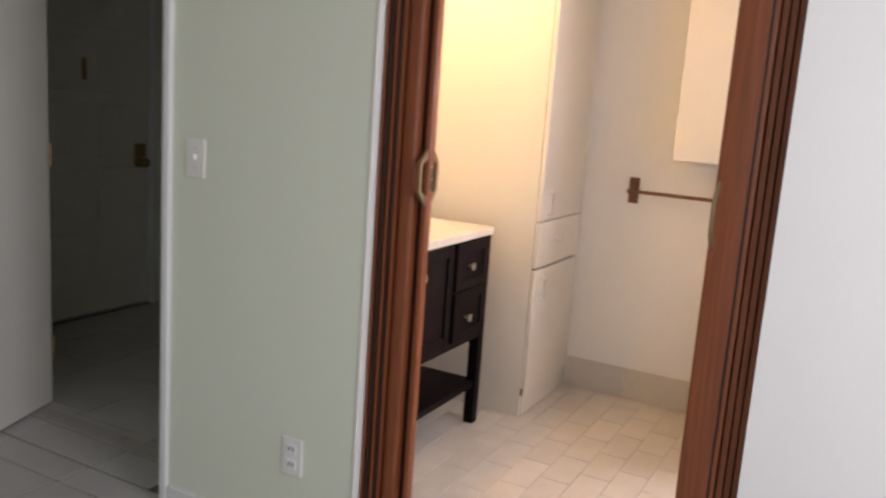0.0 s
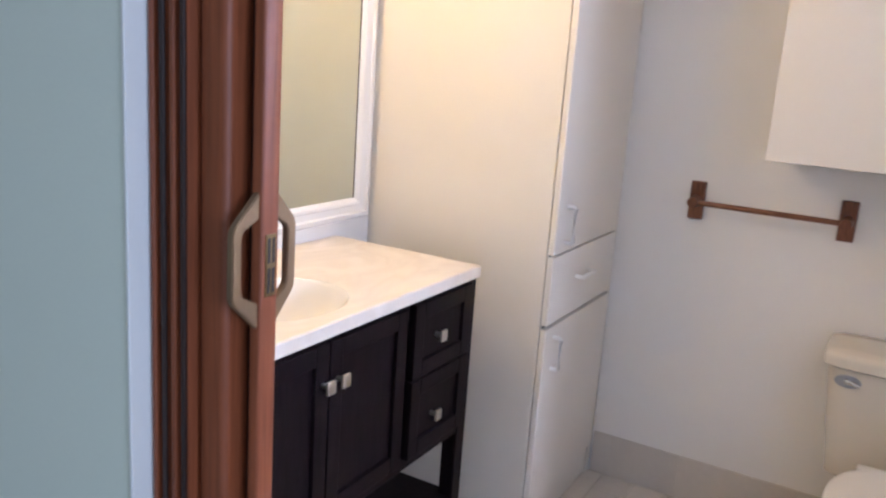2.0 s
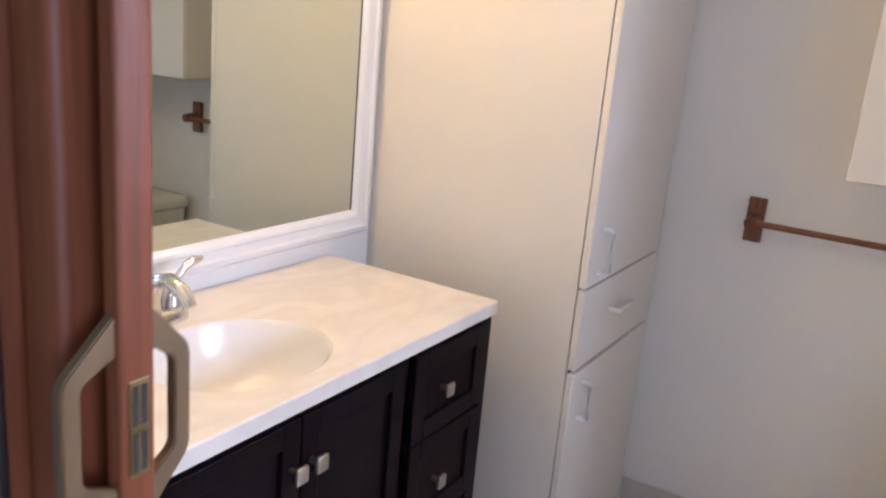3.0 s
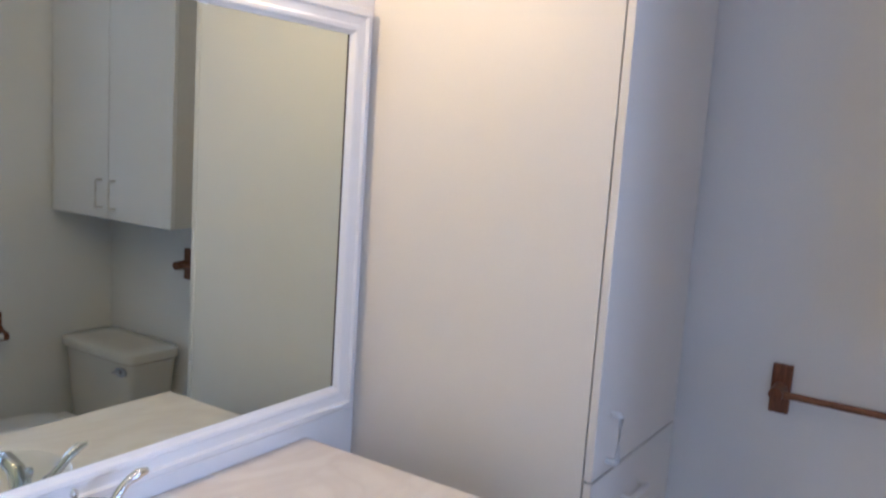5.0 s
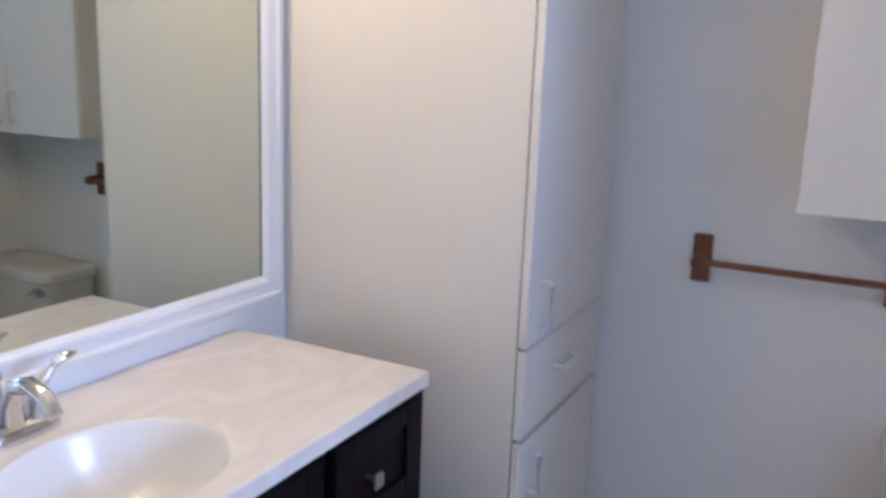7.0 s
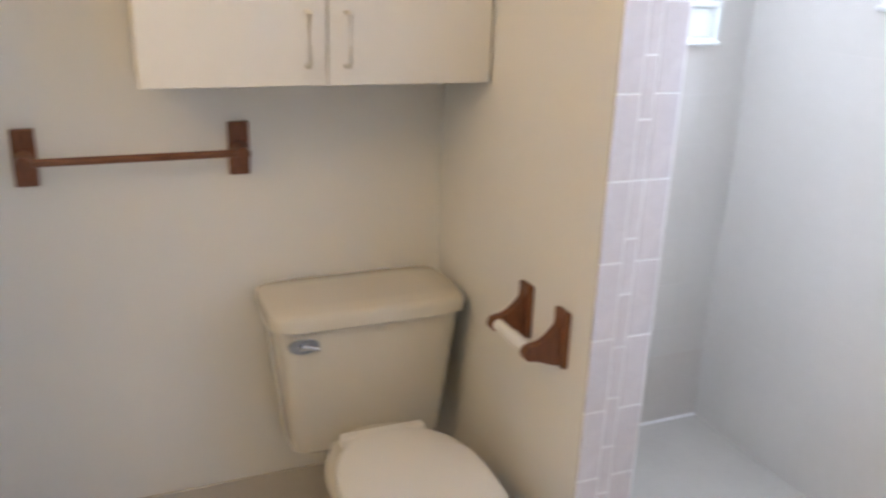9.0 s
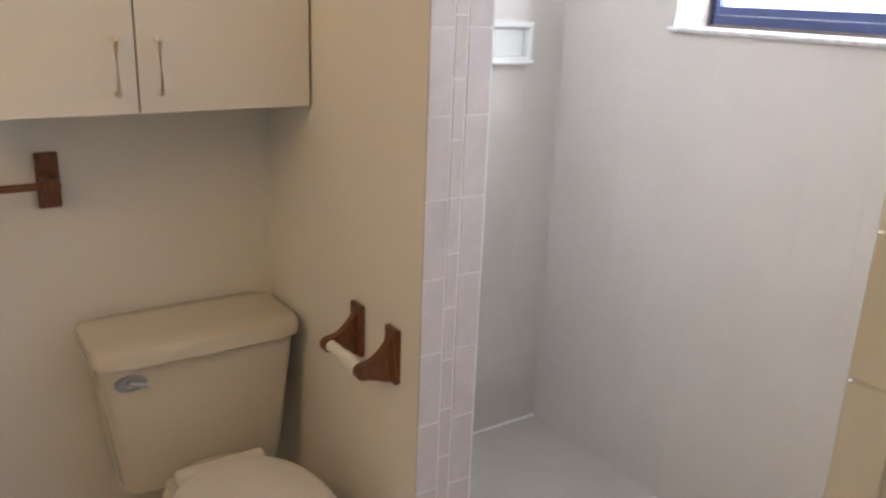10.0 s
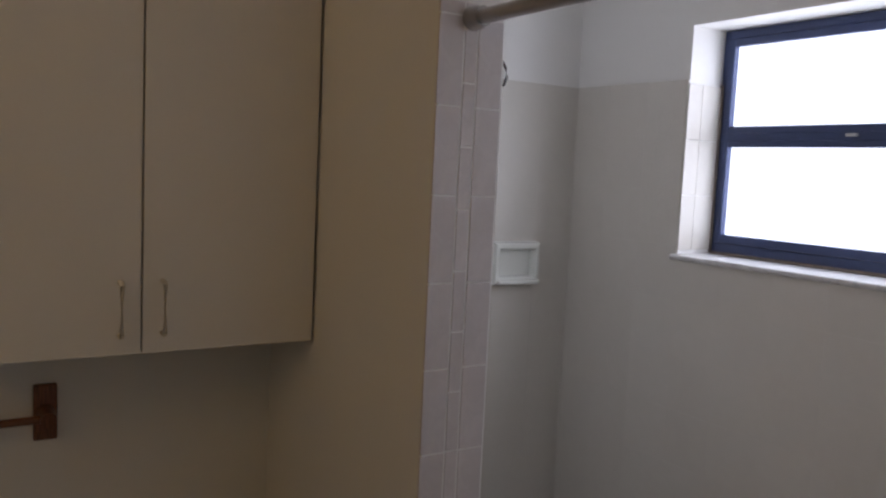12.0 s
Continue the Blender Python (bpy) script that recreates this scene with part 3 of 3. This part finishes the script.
def faucet():
    t = thing("faucet", (0.085, 1.672, VT), "chrome centerset faucet with two lever handles", "faucet")
    cx, cy = 0.080, 1.650
    b = bmesh.new()
    loft(b, [superring(cx, cy, VT + z, a, l, 3, 28) for z, a, l in ((0.0, 0.028, 0.080), (0.012, 0.027, 0.079), (0.022, 0.021, 0.072), (0.026, 0.012, 0.06))])
    part("base_plate", b, CHROME, t, "", True)
    b = bmesh.new()
    tube(b, [(cx, cy, VT + 0.02), (cx + 0.002, cy, VT + 0.055), (cx + 0.018, cy, VT + 0.088), (cx + 0.050, cy, VT + 0.098), (cx + 0.085, cy, VT + 0.086), (cx + 0.105, cy, VT + 0.060)], [0.021, 0.018, 0.0155, 0.014, 0.013, 0.0125], 16)
    part("spout", b, CHROME, t, "", True)
    for s in (-1, 1):
        b = bmesh.new()
        y = cy + s * 0.052
        tube(b, [(cx, y, VT + 0.02), (cx, y, VT + 0.045), (cx, y, VT + 0.062), (cx, y, VT + 0.068)], [0.024, 0.021, 0.015, 0.008], 16)
        h = part("handle", b, CHROME, t, "", True)
        b = bmesh.new()
        tube(b, [(cx - 0.002, y, VT + 0.060), (cx - 0.006, y + s * 0.012, VT + 0.076), (cx - 0.006, y + s * 0.030, VT + 0.094), (cx - 0.002, y + s * 0.052, VT + 0.104), (cx, y + s * 0.068, VT + 0.106)], [0.010, 0.008, 0.0085, 0.009, 0.005], 12)
        part("lever", b, CHROME, h, "", True)
    b = bmesh.new()
    cyl(b, (cx - 0.024, cy, VT + 0.018), (cx - 0.024, cy, VT + 0.090), 0.0028)
    bmesh.ops.create_uvsphere(b, u_segments=12, v_segments=8, radius=0.0068, matrix=Matrix.Translation((cx - 0.024, cy, VT + 0.096)) @ Matrix.Diagonal((1, 1, 1.4, 1)))
    part("lift_rod", b, CHROME, t, "", True)


vanity()
vanity_top()
faucet()


def wall_mirror():
    y0, y1, z0, z1 = 1.10, 2.404, 0.914, 1.842
    t = thing("wall_mirror", (0, 1.76, z0), "large mirror in white moulded frame above vanity", "mirror")
    w = 0.062
    part("glass", boxes(((WX + 0.002, y0 + 0.05, z0 + 0.05), (WX + 0.010, y1 - 0.05, z1 - 0.05))), MIRROR, t, "clear silvered mirror glass")
    prof = ((0.0, 0.002), (0.0, 0.020), (0.006, 0.027), (0.018, 0.029), (0.022, 0.024), (0.040, 0.021), (0.044, 0.024), (0.052, 0.022), (0.058, 0.014), (w, 0.0115), (w, 0.002))
    corners = [(y0, z0, 1, 1), (y1, z0, -1, 1), (y1, z1, -1, -1), (y0, z1, 1, -1)]
    for i, nm in enumerate(("frame_rail", "frame_stile", "frame_rail", "frame_stile")):
        a, b = corners[i], corners[(i + 1) % 4]
        bm = bmesh.new()
        loft(bm, [[(h + WX, c[0] + c[2] * d, c[1] + c[3] * d) for d, h in prof] for c in (a, b)])
        part(nm, bm, TRIM, t)
    for ya in (y0 + w - 0.001, y1 - w - 0.0034):
        part("dark_edge", boxes(((WX + 0.0095, ya, z0 + w), (WX + 0.0112, ya + 0.0035, z1 - w))), GAP, t, "dark sealing line")


wall_mirror()


def vanity_light():
    t = thing("vanity_light", (0, 1.72, 2.02), "brushed nickel bar light with three warm bulbs above mirror", "wall light")
    part("back_plate", boxes(((WX, 1.38, 1.985), (0.028, 2.06, 2.075)), bevel=0.008), NICKEL, t)
    for by in BULBS:
        b = bmesh.new()
        tube(b, [(0.026, by, 2.03), (0.075, by, 2.045), (0.112, by, 2.055), (0.115, by, 2.035)], [0.011, 0.010, 0.012, 0.022], 12)
        arm = part("arm", b, NICKEL, t, "", True)
        b = bmesh.new()
        tube(b, [(0.115, by, 2.034), (0.115, by, 2.024), (0.115, by, 2.013)], [0.013, 0.020, 0.018], 14)
        bulb = part("bulb", b, BULB, arm, "warm lit bulb", True)


vanity_light()


# ---- tall linen cabinet ----
def wire_pull(name, parent, p, q, out, r=0.0045, material=ALMOND_PULL):
    p, q, out = Vector(p), Vector(q), Vector(out)
    d = (q - p).normalized() * 0.008
    b = bmesh.new()
    tube(b, [p, p + out * 0.85, p + out + d * 0.45, q + out - d * 0.45, q + out * 0.85, q], r, 8)
    return part(name, b, material, parent, "cream loop pull", True)


def tall_cabinet():
    t = thing("linen_cabinet", (0.3, 2.7, 0), "tall cream laminate linen cabinet with two doors, one drawer", "cabinet")
    fx = 0.592
    part("side_panel", boxes(((WX + 0.001, TY, 0.001), (fx, TY + 0.018, H - 0.002))), LAMINATE, t)
    part("carcass", boxes(((0.001, TY + 0.018, 0.001), (fx - 0.004, YB - 0.002, H - 0.002))), GAP, t, "dark inside behind the fronts")
    part("filler", boxes(((fx - 0.004, 2.972, 0.0015), (fx + 0.013, YB - 0.002, H - 0.002)), bevel=0.001), LAMINATE, t)
    part("plinth", boxes(((fx - 0.004, TY + 0.019, 0.0015), (fx + 0.006, 2.972, 0.105)), bevel=0.001), LAMINATE, t)
    fy0, fy1 = TY + 0.001, 2.968
    for nm, z0, z1 in (("door", 0.112, 0.672), ("drawer", 0.684, 0.884), ("door", 0.890, H - 0.01)):
        d = part(nm, boxes(((fx + 0.003, fy0, z0), (fx + 0.021, fy1, z1)), bevel=0.0016), LAMINATE, t)
        if nm == "drawer":
            wire_pull("pull", d, (fx + 0.019, 2.628, 0.796), (fx + 0.019, 2.735, 0.796), (0.026, 0, 0), 0.0068, PLASTIC)
        elif z0 < 0.5:
            wire_pull("pull", d, (fx + 0.019, 2.500, 0.54), (fx + 0.019, 2.500, 0.638), (0.026, 0, 0), 0.0068, PLASTIC)
        else:
            wire_pull("pull", d, (fx + 0.019, 2.508, 0.918), (fx + 0.019, 2.508, 1.022), (0.026, 0, 0), 0.0068, PLASTIC)
    part("hinge", boxes(((fx + 0.001, TY - 0.003, 0.10), (fx + 0.012, TY + 0.004, 0.135)), bevel=0.001), BRASS, t, "small brass hinge knuckle")


tall_cabinet()


# ---- cabinet above the toilet ----
def wall_cabinet():
    x0, x1, y0, z0, z1 = 1.076, XP - 0.003, 2.733, 1.195, 2.12
    t = thing("wall_cabinet", (1.43, 2.87, z0), "cream laminate two-door wall cabinet above toilet", "cabinet")
    part("body", boxes(((x0 + 0.004, y0 + 0.020, z0), (x1, YB - 0.001, z1)), bevel=0.001), LAM_SHADED, t)
    xm = 1.429
    for xa, xb, px in ((x0, xm - 0.0018, 1.388), (xm + 0.0018, x1 - 0.004, 1.467)):
        d = part("door", boxes(((xa, y0, z0 - 0.002), (xb, y0 + 0.017, z1)), bevel=0.0016), LAMINATE, t)
        wire_pull("pull", d, (px, y0 + 0.001, 1.232), (px, y0 + 0.001, 1.334), (0, -0.026, 0))


wall_cabinet()


# ---- towel bar and paper holder ----
def towel_bar():
    t = thing("towel_bar", (1.07, YB, 1.02), "reddish wooden towel bar with square end plates", "towel bar")
    for a, b in ((0.832, 0.878), (1.266, 1.312)):
        p = part("end_plate", boxes(((a, YB - 0.016, 0.962), (b, YB - 0.0005, 1.082)), bevel=0.003), RED_WOOD, t)
        c = (a + b) / 2
        bm = bmesh.new()
        cyl(bm, (c, YB - 0.015, 1.021), (c, YB - 0.074, 1.021), 0.019, 0.016)
        part("post", bm, RED_WOOD, p, "", True)
    bm = bmesh.new()
    cyl(bm, (0.856, YB - 0.060, 1.021), (1.288, YB - 0.060, 1.021), 0.0085)
    part("bar", bm, BAR_WOOD, t, "", True)


towel_bar()


def paper_holder():
    t = thing("paper_holder", (XP, 2.44, 0.76), "reddish wooden toilet paper holder with empty white roller", "paper holder")
    for y in (2.364, 2.510):
        p = part("end_plate", boxes(((XP - 0.013, y - 0.023, 0.700), (XP - 0.0005, y + 0.023, 0.815)), bevel=0.003), RED_WOOD, t)
        bm = bmesh.new()
        out = []
        for k in range(9):
            u = k / 8
            out.append((XP - 0.012 - 0.062 * u, 0.800 - 0.048 * (1 - (1 - u) ** 2.2)))
        tip = [(XP - 0.074 - 0.016 * math.sin(k * math.pi / 6), 0.736 + 0.016 * math.cos(k * math.pi / 6)) for k in range(7)]
        low = [(XP - 0.012 - 0.062 * (1 - k / 8), 0.712 + 0.008 * math.cos(k / 8 * math.pi)) for k in range(9)]
        prof = out + tip + low
        loft(bm, [[(px, y - 0.009, pz) for px, pz in prof], [(px, y + 0.009, pz) for px, pz in prof]])
        part("bracket", bm, RED_WOOD, p)
    bm = bmesh.new()
    cyl(bm, (XP - 0.072, 2.3735, 0.736), (XP - 0.072, 2.44, 0.736), 0.0145)
    cyl(bm, (XP - 0.072, 2.44, 0.736), (XP - 0.072, 2.5005, 0.736), 0.0125)
    part("roller", bm, PLASTIC, t, "white plastic roller", True)


paper_holder()


# ---- toilet ----
def toilet():
    cx = 1.535
    t = thing("toilet", (cx, 2.6, 0), "almond ceramic toilet with white closed seat lid", "toilet")

    def slab(z, a, y0, y1, e=7):
        return superring(cx, (y0 + y1) / 2, z, a, (y1 - y0) / 2, e, 48)

    bm = bmesh.new()
    loft(bm, [slab(0.326, 0.165, 2.785, 2.965), slab(0.338, 0.184, 2.772, 2.972), slab(0.385, 0.189, 2.766, 2.974), slab(0.50, 0.204, 2.762, 2.976), slab(0.60, 0.216, 2.758, 2.978), slab(0.655, 0.221, 2.756, 2.980)])
    tank = part("tank", bm, CERAMIC, t, "", True)
    bm = bmesh.new()
    loft(bm, [slab(0.655, 0.226, 2.748, 2.984), slab(0.660, 0.232, 2.741, 2.987), slab(0.684, 0.234, 2.739, 2.988), slab(0.694, 0.230, 2.744, 2.985), slab(0.699, 0.220, 2.755, 2.975), slab(0.701, 0.15, 2.80, 2.93)])
    part("tank_lid", bm, CERAMIC, t, "", True)
    bm = bmesh.new()
    cyl(bm, (1.372, 2.760, 0.622), (1.372, 2.750, 0.622), 0.009)
    tube(bm, [(1.368, 2.749, 0.624), (1.385, 2.744, 0.622), (1.405, 2.742, 0.617)], [0.006, 0.006, 0.005], 10)
    h = part("flush_lever", bm, CHROME, tank, "chrome flush lever", True)
    h2 = bmesh.new()
    loft(h2, [[(1.374 + 0.034 * math.cos(k * math.tau / 24), y, 0.621 + 0.018 * math.sin(k * math.tau / 24)) for k in range(24)] for y in (2.7605, 2.7545)])
    part("badge", h2, BLUE_TRIM, tank, "oval grey escutcheon", True)

    def oval(z, a, y0, y1, e=2.3):
        c = y0 + (y1 - y0) * 0.58
        return superring(cx, c, z, a, y1 - c, e, 48, (c - y0) / (y1 - c))

    bm = bmesh.new()
    loft(bm, [oval(0.001, 0.105, 2.36, 2.78), oval(0.03, 0.102, 2.37, 2.77), oval(0.12, 0.095, 2.35, 2.75), oval(0.22, 0.115, 2.28, 2.74), oval(0.30, 0.142, 2.21, 2.74), oval(0.36, 0.160, 2.165, 2.76), oval(0.385, 0.163, 2.16, 2.765), oval(0.392, 0.158, 2.166, 2.76)])
    part("bowl", bm, CERAMIC, t, "", True)
    part("deck", boxes(((cx - 0.105, 2.60, 0.30), (cx + 0.105, 2.90, 0.361)), bevel=0.02, seg=3), CERAMIC, t, "", True)
    bm = bmesh.new()
    loft(bm, [oval(0.393, 0.155, 2.160, 2.665), oval(0.397, 0.159, 2.155, 2.668), oval(0.408, 0.159, 2.155, 2.668), oval(0.411, 0.155, 2.160, 2.664)])
    seat = part("seat", bm, SEAT, t, "white plastic seat ring", True)
    bm = bmesh.new()
    loft(bm, [oval(z, 0.159 * k, 2.157 + 0.29 * (1 - k), 2.674 - 0.22 * (1 - k)) for z, k in ((0.4125, 0.97), (0.416, 1.0), (0.425, 1.0), (0.4295, 0.985), (0.4325, 0.95), (0.435, 0.88), (0.437, 0.72), (0.438, 0.45), (0.4384, 0.15))])
    part("seat_lid", bm, SEAT, t, "white plastic lid, closed", True)
    part("hinge_bar", boxes(((cx - 0.10, 2.668, 0.395), (cx + 0.10, 2.70, 0.424)), bevel=0.008, seg=3), SEAT, t, "", True)


toilet()


# ---- shower: soap dish, rod, shower arm ----
def soap_dish():
    t = thing("soap_dish", (2.60, YS, 1.30), "white ceramic soap dish set in shower tiles", "soap dish")
    x0, x1, z0, z1 = 2.520, 2.697, 1.232, 1.366
    y = YS - 0.006
    part("back", boxes(((x0, y - 0.010, z0), (x1, y, z1)), bevel=0.004), SOAPC, t)
    rim = bmesh.new()
    prof = ((0.0, 0.0), (0.0, 0.020), (0.005, 0.026), (0.016, 0.027), (0.022, 0.020), (0.025, 0.004), (0.025, 0.0))
    cs = ((x0 + 0.003, z0 + 0.003, 1, 1), (x1 - 0.003, z0 + 0.003, -1, 1), (x1 - 0.003, z1 - 0.003, -1, -1), (x0 + 0.003, z1 - 0.003, 1, -1))
    for k in range(4):
        loft(rim, [[(c[0] + c[2] * d, y - 0.009 - h, c[1] + c[3] * d) for d, h in prof] for c in (cs[k], cs[(k + 1) % 4])])
    part("rim", rim, SOAPC, t, "", True)
    part("tray", boxes(((x0 + 0.010, y - 0.050, z0 + 0.004), (x1 - 0.010, y - 0.012, z0 + 0.018)), bevel=0.006, seg=3), SOAPC, t, "", True)


soap_dish()


def curtain_rod():
    t = thing("curtain_rod", (1.85, 1.88, 1.825), "grey metal tension shower curtain rod", "curtain rod")
    bm = bmesh.new()
    cyl(bm, (1.85, 1.497, 1.826), (1.85, 2.244, 1.826), 0.0125)
    part("rod", bm, ROD_METAL, t, "", True)
    bm = bmesh.new()
    cyl(bm, (1.85, 1.56, 1.826), (1.85, 1.95, 1.826), 0.0145)
    part("sleeve", bm, ROD_METAL, t, "", True)
    for a, b in ((2.266, 2.235), (1.4805, 1.507)):
        bm = bmesh.new()
        cyl(bm, (1.85, a, 1.826), (1.85, b, 1.826), 0.021, 0.017)
        part("end_cap", bm, ROD_METAL, t, "grey rubber end cap", True)


curtain_rod()


def wire_hook():
    t = thing("wall_hook", (XQ, 2.30, 1.74), "small dark wire hook on shower side of partition", "hook")
    bm = bmesh.new()
    cyl(bm, (XQ, 2.30, 1.775), (XQ + 0.004, 2.30, 1.775), 0.011)
    part("rose", bm, ROD_METAL, t, "", True)
    bm = bmesh.new()
    tube(bm, [(XQ + 0.003, 2.30, 1.775), (XQ + 0.018, 2.30, 1.772), (XQ + 0.028, 2.30, 1.757), (XQ + 0.031, 2.30, 1.742), (XQ + 0.026, 2.30, 1.728), (XQ + 0.016, 2.30, 1.726), (XQ + 0.013, 2.30, 1.735)], 0.0026, 10)
    part("wire", bm, VINYL_DARK, t, "", True)


wire_hook()


# ---- tile pieces ----
TILES = {}
def tile(parent, name, lo, hi, material, bev=0.0016):
    """One bevelled tile; alike sizes share a mesh."""
    s = tuple(round(b - a, 4) for a, b in zip(lo, hi))
    key = (name, s, material.name)
    if key not in TILES:
        bm = bmesh.new()
        box(bm, [-q / 2 for q in s], [q / 2 for q in s])
        bmesh.ops.bevel(bm, geom=list(bm.edges), offset=min(bev, min(s) * 0.3), segments=1, affect="EDGES")
        me = bpy.data.meshes.new(name)
        bm.to_mesh(me)
        bm.free()
        me.materials.append(material)
        TILES[key] = me
    ob = new(name, TILES[key])
    ob.location = [(a + b) / 2 for a, b in zip(lo, hi)]
    ob.parent = parent
    return ob


def span(a, b, step, start):
    """Cuts of [a, b] at start + k * step."""
    k = math.ceil((a - start) / step + 1e-6)
    cuts = [a]
    while start + k * step < b - 1e-6:
        cuts.append(start + k * step)
        k += 1
    cuts.append(b)
    return [(p, q) for p, q in zip(cuts, cuts[1:]) if q - p > 0.012]


G = 0.0013
for i, (xa, xb) in enumerate(span(0.0, XP, 0.1195, 0.662)):
    for ya, yb in span(D0 + 0.05, YB - 0.001, 0.239, 2.17 + (0.1195 if i % 2 else 0)):
        tile(floor_bath, "floor_tile", (xa + G, ya + G, -0.006), (xb - G, yb - G, 0.0), FLOOR_TILE)
for xa, xb in span(-2.15, 3.35, 0.43, -0.46):
    for ya, yb in span(-3.2, D0 + 0.048, 0.43, 0.877):
        tile(floor_hall, "floor_tile", (xa + 0.0034, ya + 0.0034, -0.006), (xb - 0.0034, yb - 0.0034, 0.0), HALL_TILE)
for xa, xb in span(-2.04, -0.17, 0.43, -0.46):
    for ya, yb in [(1.013, 1.178)] + span(1.267, 3.27, 0.43, 1.307):
        tile(floor_hall, "floor_tile", (xa + 0.0034, ya + 0.0034, -0.006), (xb - 0.0034, yb - 0.0034, 0.0), HALL_TILE)
# shower walls: base course, then square tiles up to the painted part
tiling_n = structure("tiling_north", boxes(((XQ, YS - 0.0066, -0.03), (XW, YS - 0.0005, 1.850))), WALL_GROUT, "off-white glazed tiles of the shower wall", "wall tiles")
tiling_e = structure("tiling_east", boxes(((XW - 0.0066, 1.35, -0.03), (XW - 0.0005, YS - 0.007, WZ0 - 0.017)), ((XW - 0.0066, WY1, WZ0 - 0.017), (XW - 0.0005, YS - 0.007, 1.850)), ((XW - 0.0066, 1.35, WZ0 - 0.017), (XW - 0.0005, WY0, 1.850))), WALL_GROUT, "off-white glazed tiles round the shower window", "wall tiles")
g = 0.0003
for za, zb in [(-0.029, 0.225)] + span(0.225, 1.852, 0.1525, 1.852):
    low = za < 0
    for xa, xb in span(XQ, XW - 0.007, 0.1525, XW):
        tile(tiling_n, "wall_tile", (xa + g, YS - 0.007, za + g), (xb - g, YS - 0.002, zb - g), BASE_TILE if low else WALL_TILE, 0.0004)
    for ya, yb in span(1.35, YS - 0.008, 0.1525, YS):
        for zc, zd in ([(za, zb)] if zb < WZ0 - 0.017 or ya >= WY1 or yb <= WY0 else [(za, min(zb, WZ0 - 0.018))]):
            y2, y1 = yb, ya
            if zd > WZ0 - 0.02 and ya < WY1 < yb:
                y1 = WY1
            if zd - zc > 0.01:
                if zb > WZ0 - 0.017 and ya < WY1 < yb:
                    tile(tiling_e, "wall_tile", (XW - 0.007, WY1 + 0.001, za + g), (XW - 0.002, yb - g, zb - g), WALL_TILE, 0.0004)
                    if zd > za + 0.012 and za < WZ0 - 0.03:
                        tile(tiling_e, "wall_tile", (XW - 0.007, ya + g, za + g), (XW - 0.002, WY1 - g, WZ0 - 0.018), WALL_TILE, 0.0004)
                else:
                    tile(tiling_e, "wall_tile", (XW - 0.007, y1 + g, zc + g), (XW - 0.002, y2 - g, zd - g), WALL_TILE, 0.0004)
reveal = structure("tiling_reveal", boxes(((XW - 0.002, WY1 - 0.0030, WZ0), (wx - 0.001, WY1 - 0.0005, 1.84))), WHITE_GROUT, "white tiles lining the window reveal", "wall tiles")
for za, zb in span(WZ0, 1.84, 0.1525, 1.84):
    for xa, xb in ((XW - 0.006, XW + 0.048), (XW + 0.049, wx - 0.002)):
        tile(reveal, "wall_tile", (xa, WY1 - 0.006, za + 0.001), (xb, WY1 - 0.002, zb - 0.001), WALL_TILE, 0.0004)
# end face of the partition: two wide columns and a narrow one between
edge = structure("tiling_partition_end", boxes(((XP + 0.0005, 2.2690, -0.03), (XQ - 0.0005, 2.2745, 1.850))), WHITE_GROUT, "pinkish edge tiles with white grout on partition end", "wall tiles")
for xa, xb, step, start, top in ((XP - 0.003, 1.8345, 0.1485, 1.532, 1.852), (1.8380, 1.8620, 0.1055, 1.509, 1.852), (1.8655, XQ - 0.004, 0.1485, 1.532, 1.852)):
    for za, zb in span(-0.03, top, step, start):
        tile(edge, "edge_tile", (xa, 2.268, za + 0.0016), (xb, 2.273, zb - 0.0016), EDGE_TILE, 0.0006)
# white ceramic here stands in for daylight falling on the wing's edge
wing = structure("tiling_wing_edge", boxes(((XP - 0.0028, 1.430, -0.0), (XP - 0.0004, 1.4795, 1.850))), WHITE_GROUT, "bullnose edge tiles of the wing wall, whitened for the daylight on them", "wall tiles")
for za, zb in span(0.0, 1.852, 0.1525, 1.852):
    tile(wing, "edge_tile", (XP - 0.007, 1.430, za + 0.001), (XP - 0.002, 1.483, zb - 0.001), SOAPC)
# base course in the bathroom
skirt = structure("baseboard_bath", boxes(((0.612, YB - 0.004, 0.0), (XP - 0.001, YB - 0.0005, 0.153)), ((XP - 0.004, 2.276, 0.0), (XP - 0.0005, YB - 0.005, 0.153))), GROUT, "beige tile base course along the bathroom walls", "baseboard")
for xa, xb in span(0.613, XP - 0.009, 0.30, 0.613):
    tile(skirt, "base_tile", (xa + g, YB - 0.009, 0.001), (xb - g, YB - 0.003, 0.155), BASE_TILE)
for ya, yb in span(2.277, YB - 0.010, 0.30, 2.277):
    tile(skirt, "base_tile", (XP - 0.009, ya + g, 0.001), (XP - 0.003, yb - g, 0.155), BASE_TILE)

# caulk beads where shower walls and floor meet
bead = thing("caulk_bead", (XW, YS, -0.03), "white caulk bead along shower corner and floor", "caulk", kind="structure")
bm = bmesh.new()
cyl(bm, (XQ + 0.002, YS - 0.008, -0.029), (XW - 0.008, YS - 0.008, -0.029), 0.006, n=10)
part("floor_bead", bm, WHITE_GROUT, bead, "", True)
bm = bmesh.new()
cyl(bm, (XW - 0.0075, YS - 0.0075, -0.028), (XW - 0.0075, YS - 0.0075, 1.85), 0.0022, n=8)
part("corner_bead", bm, WALL_GROUT, bead, "", True)
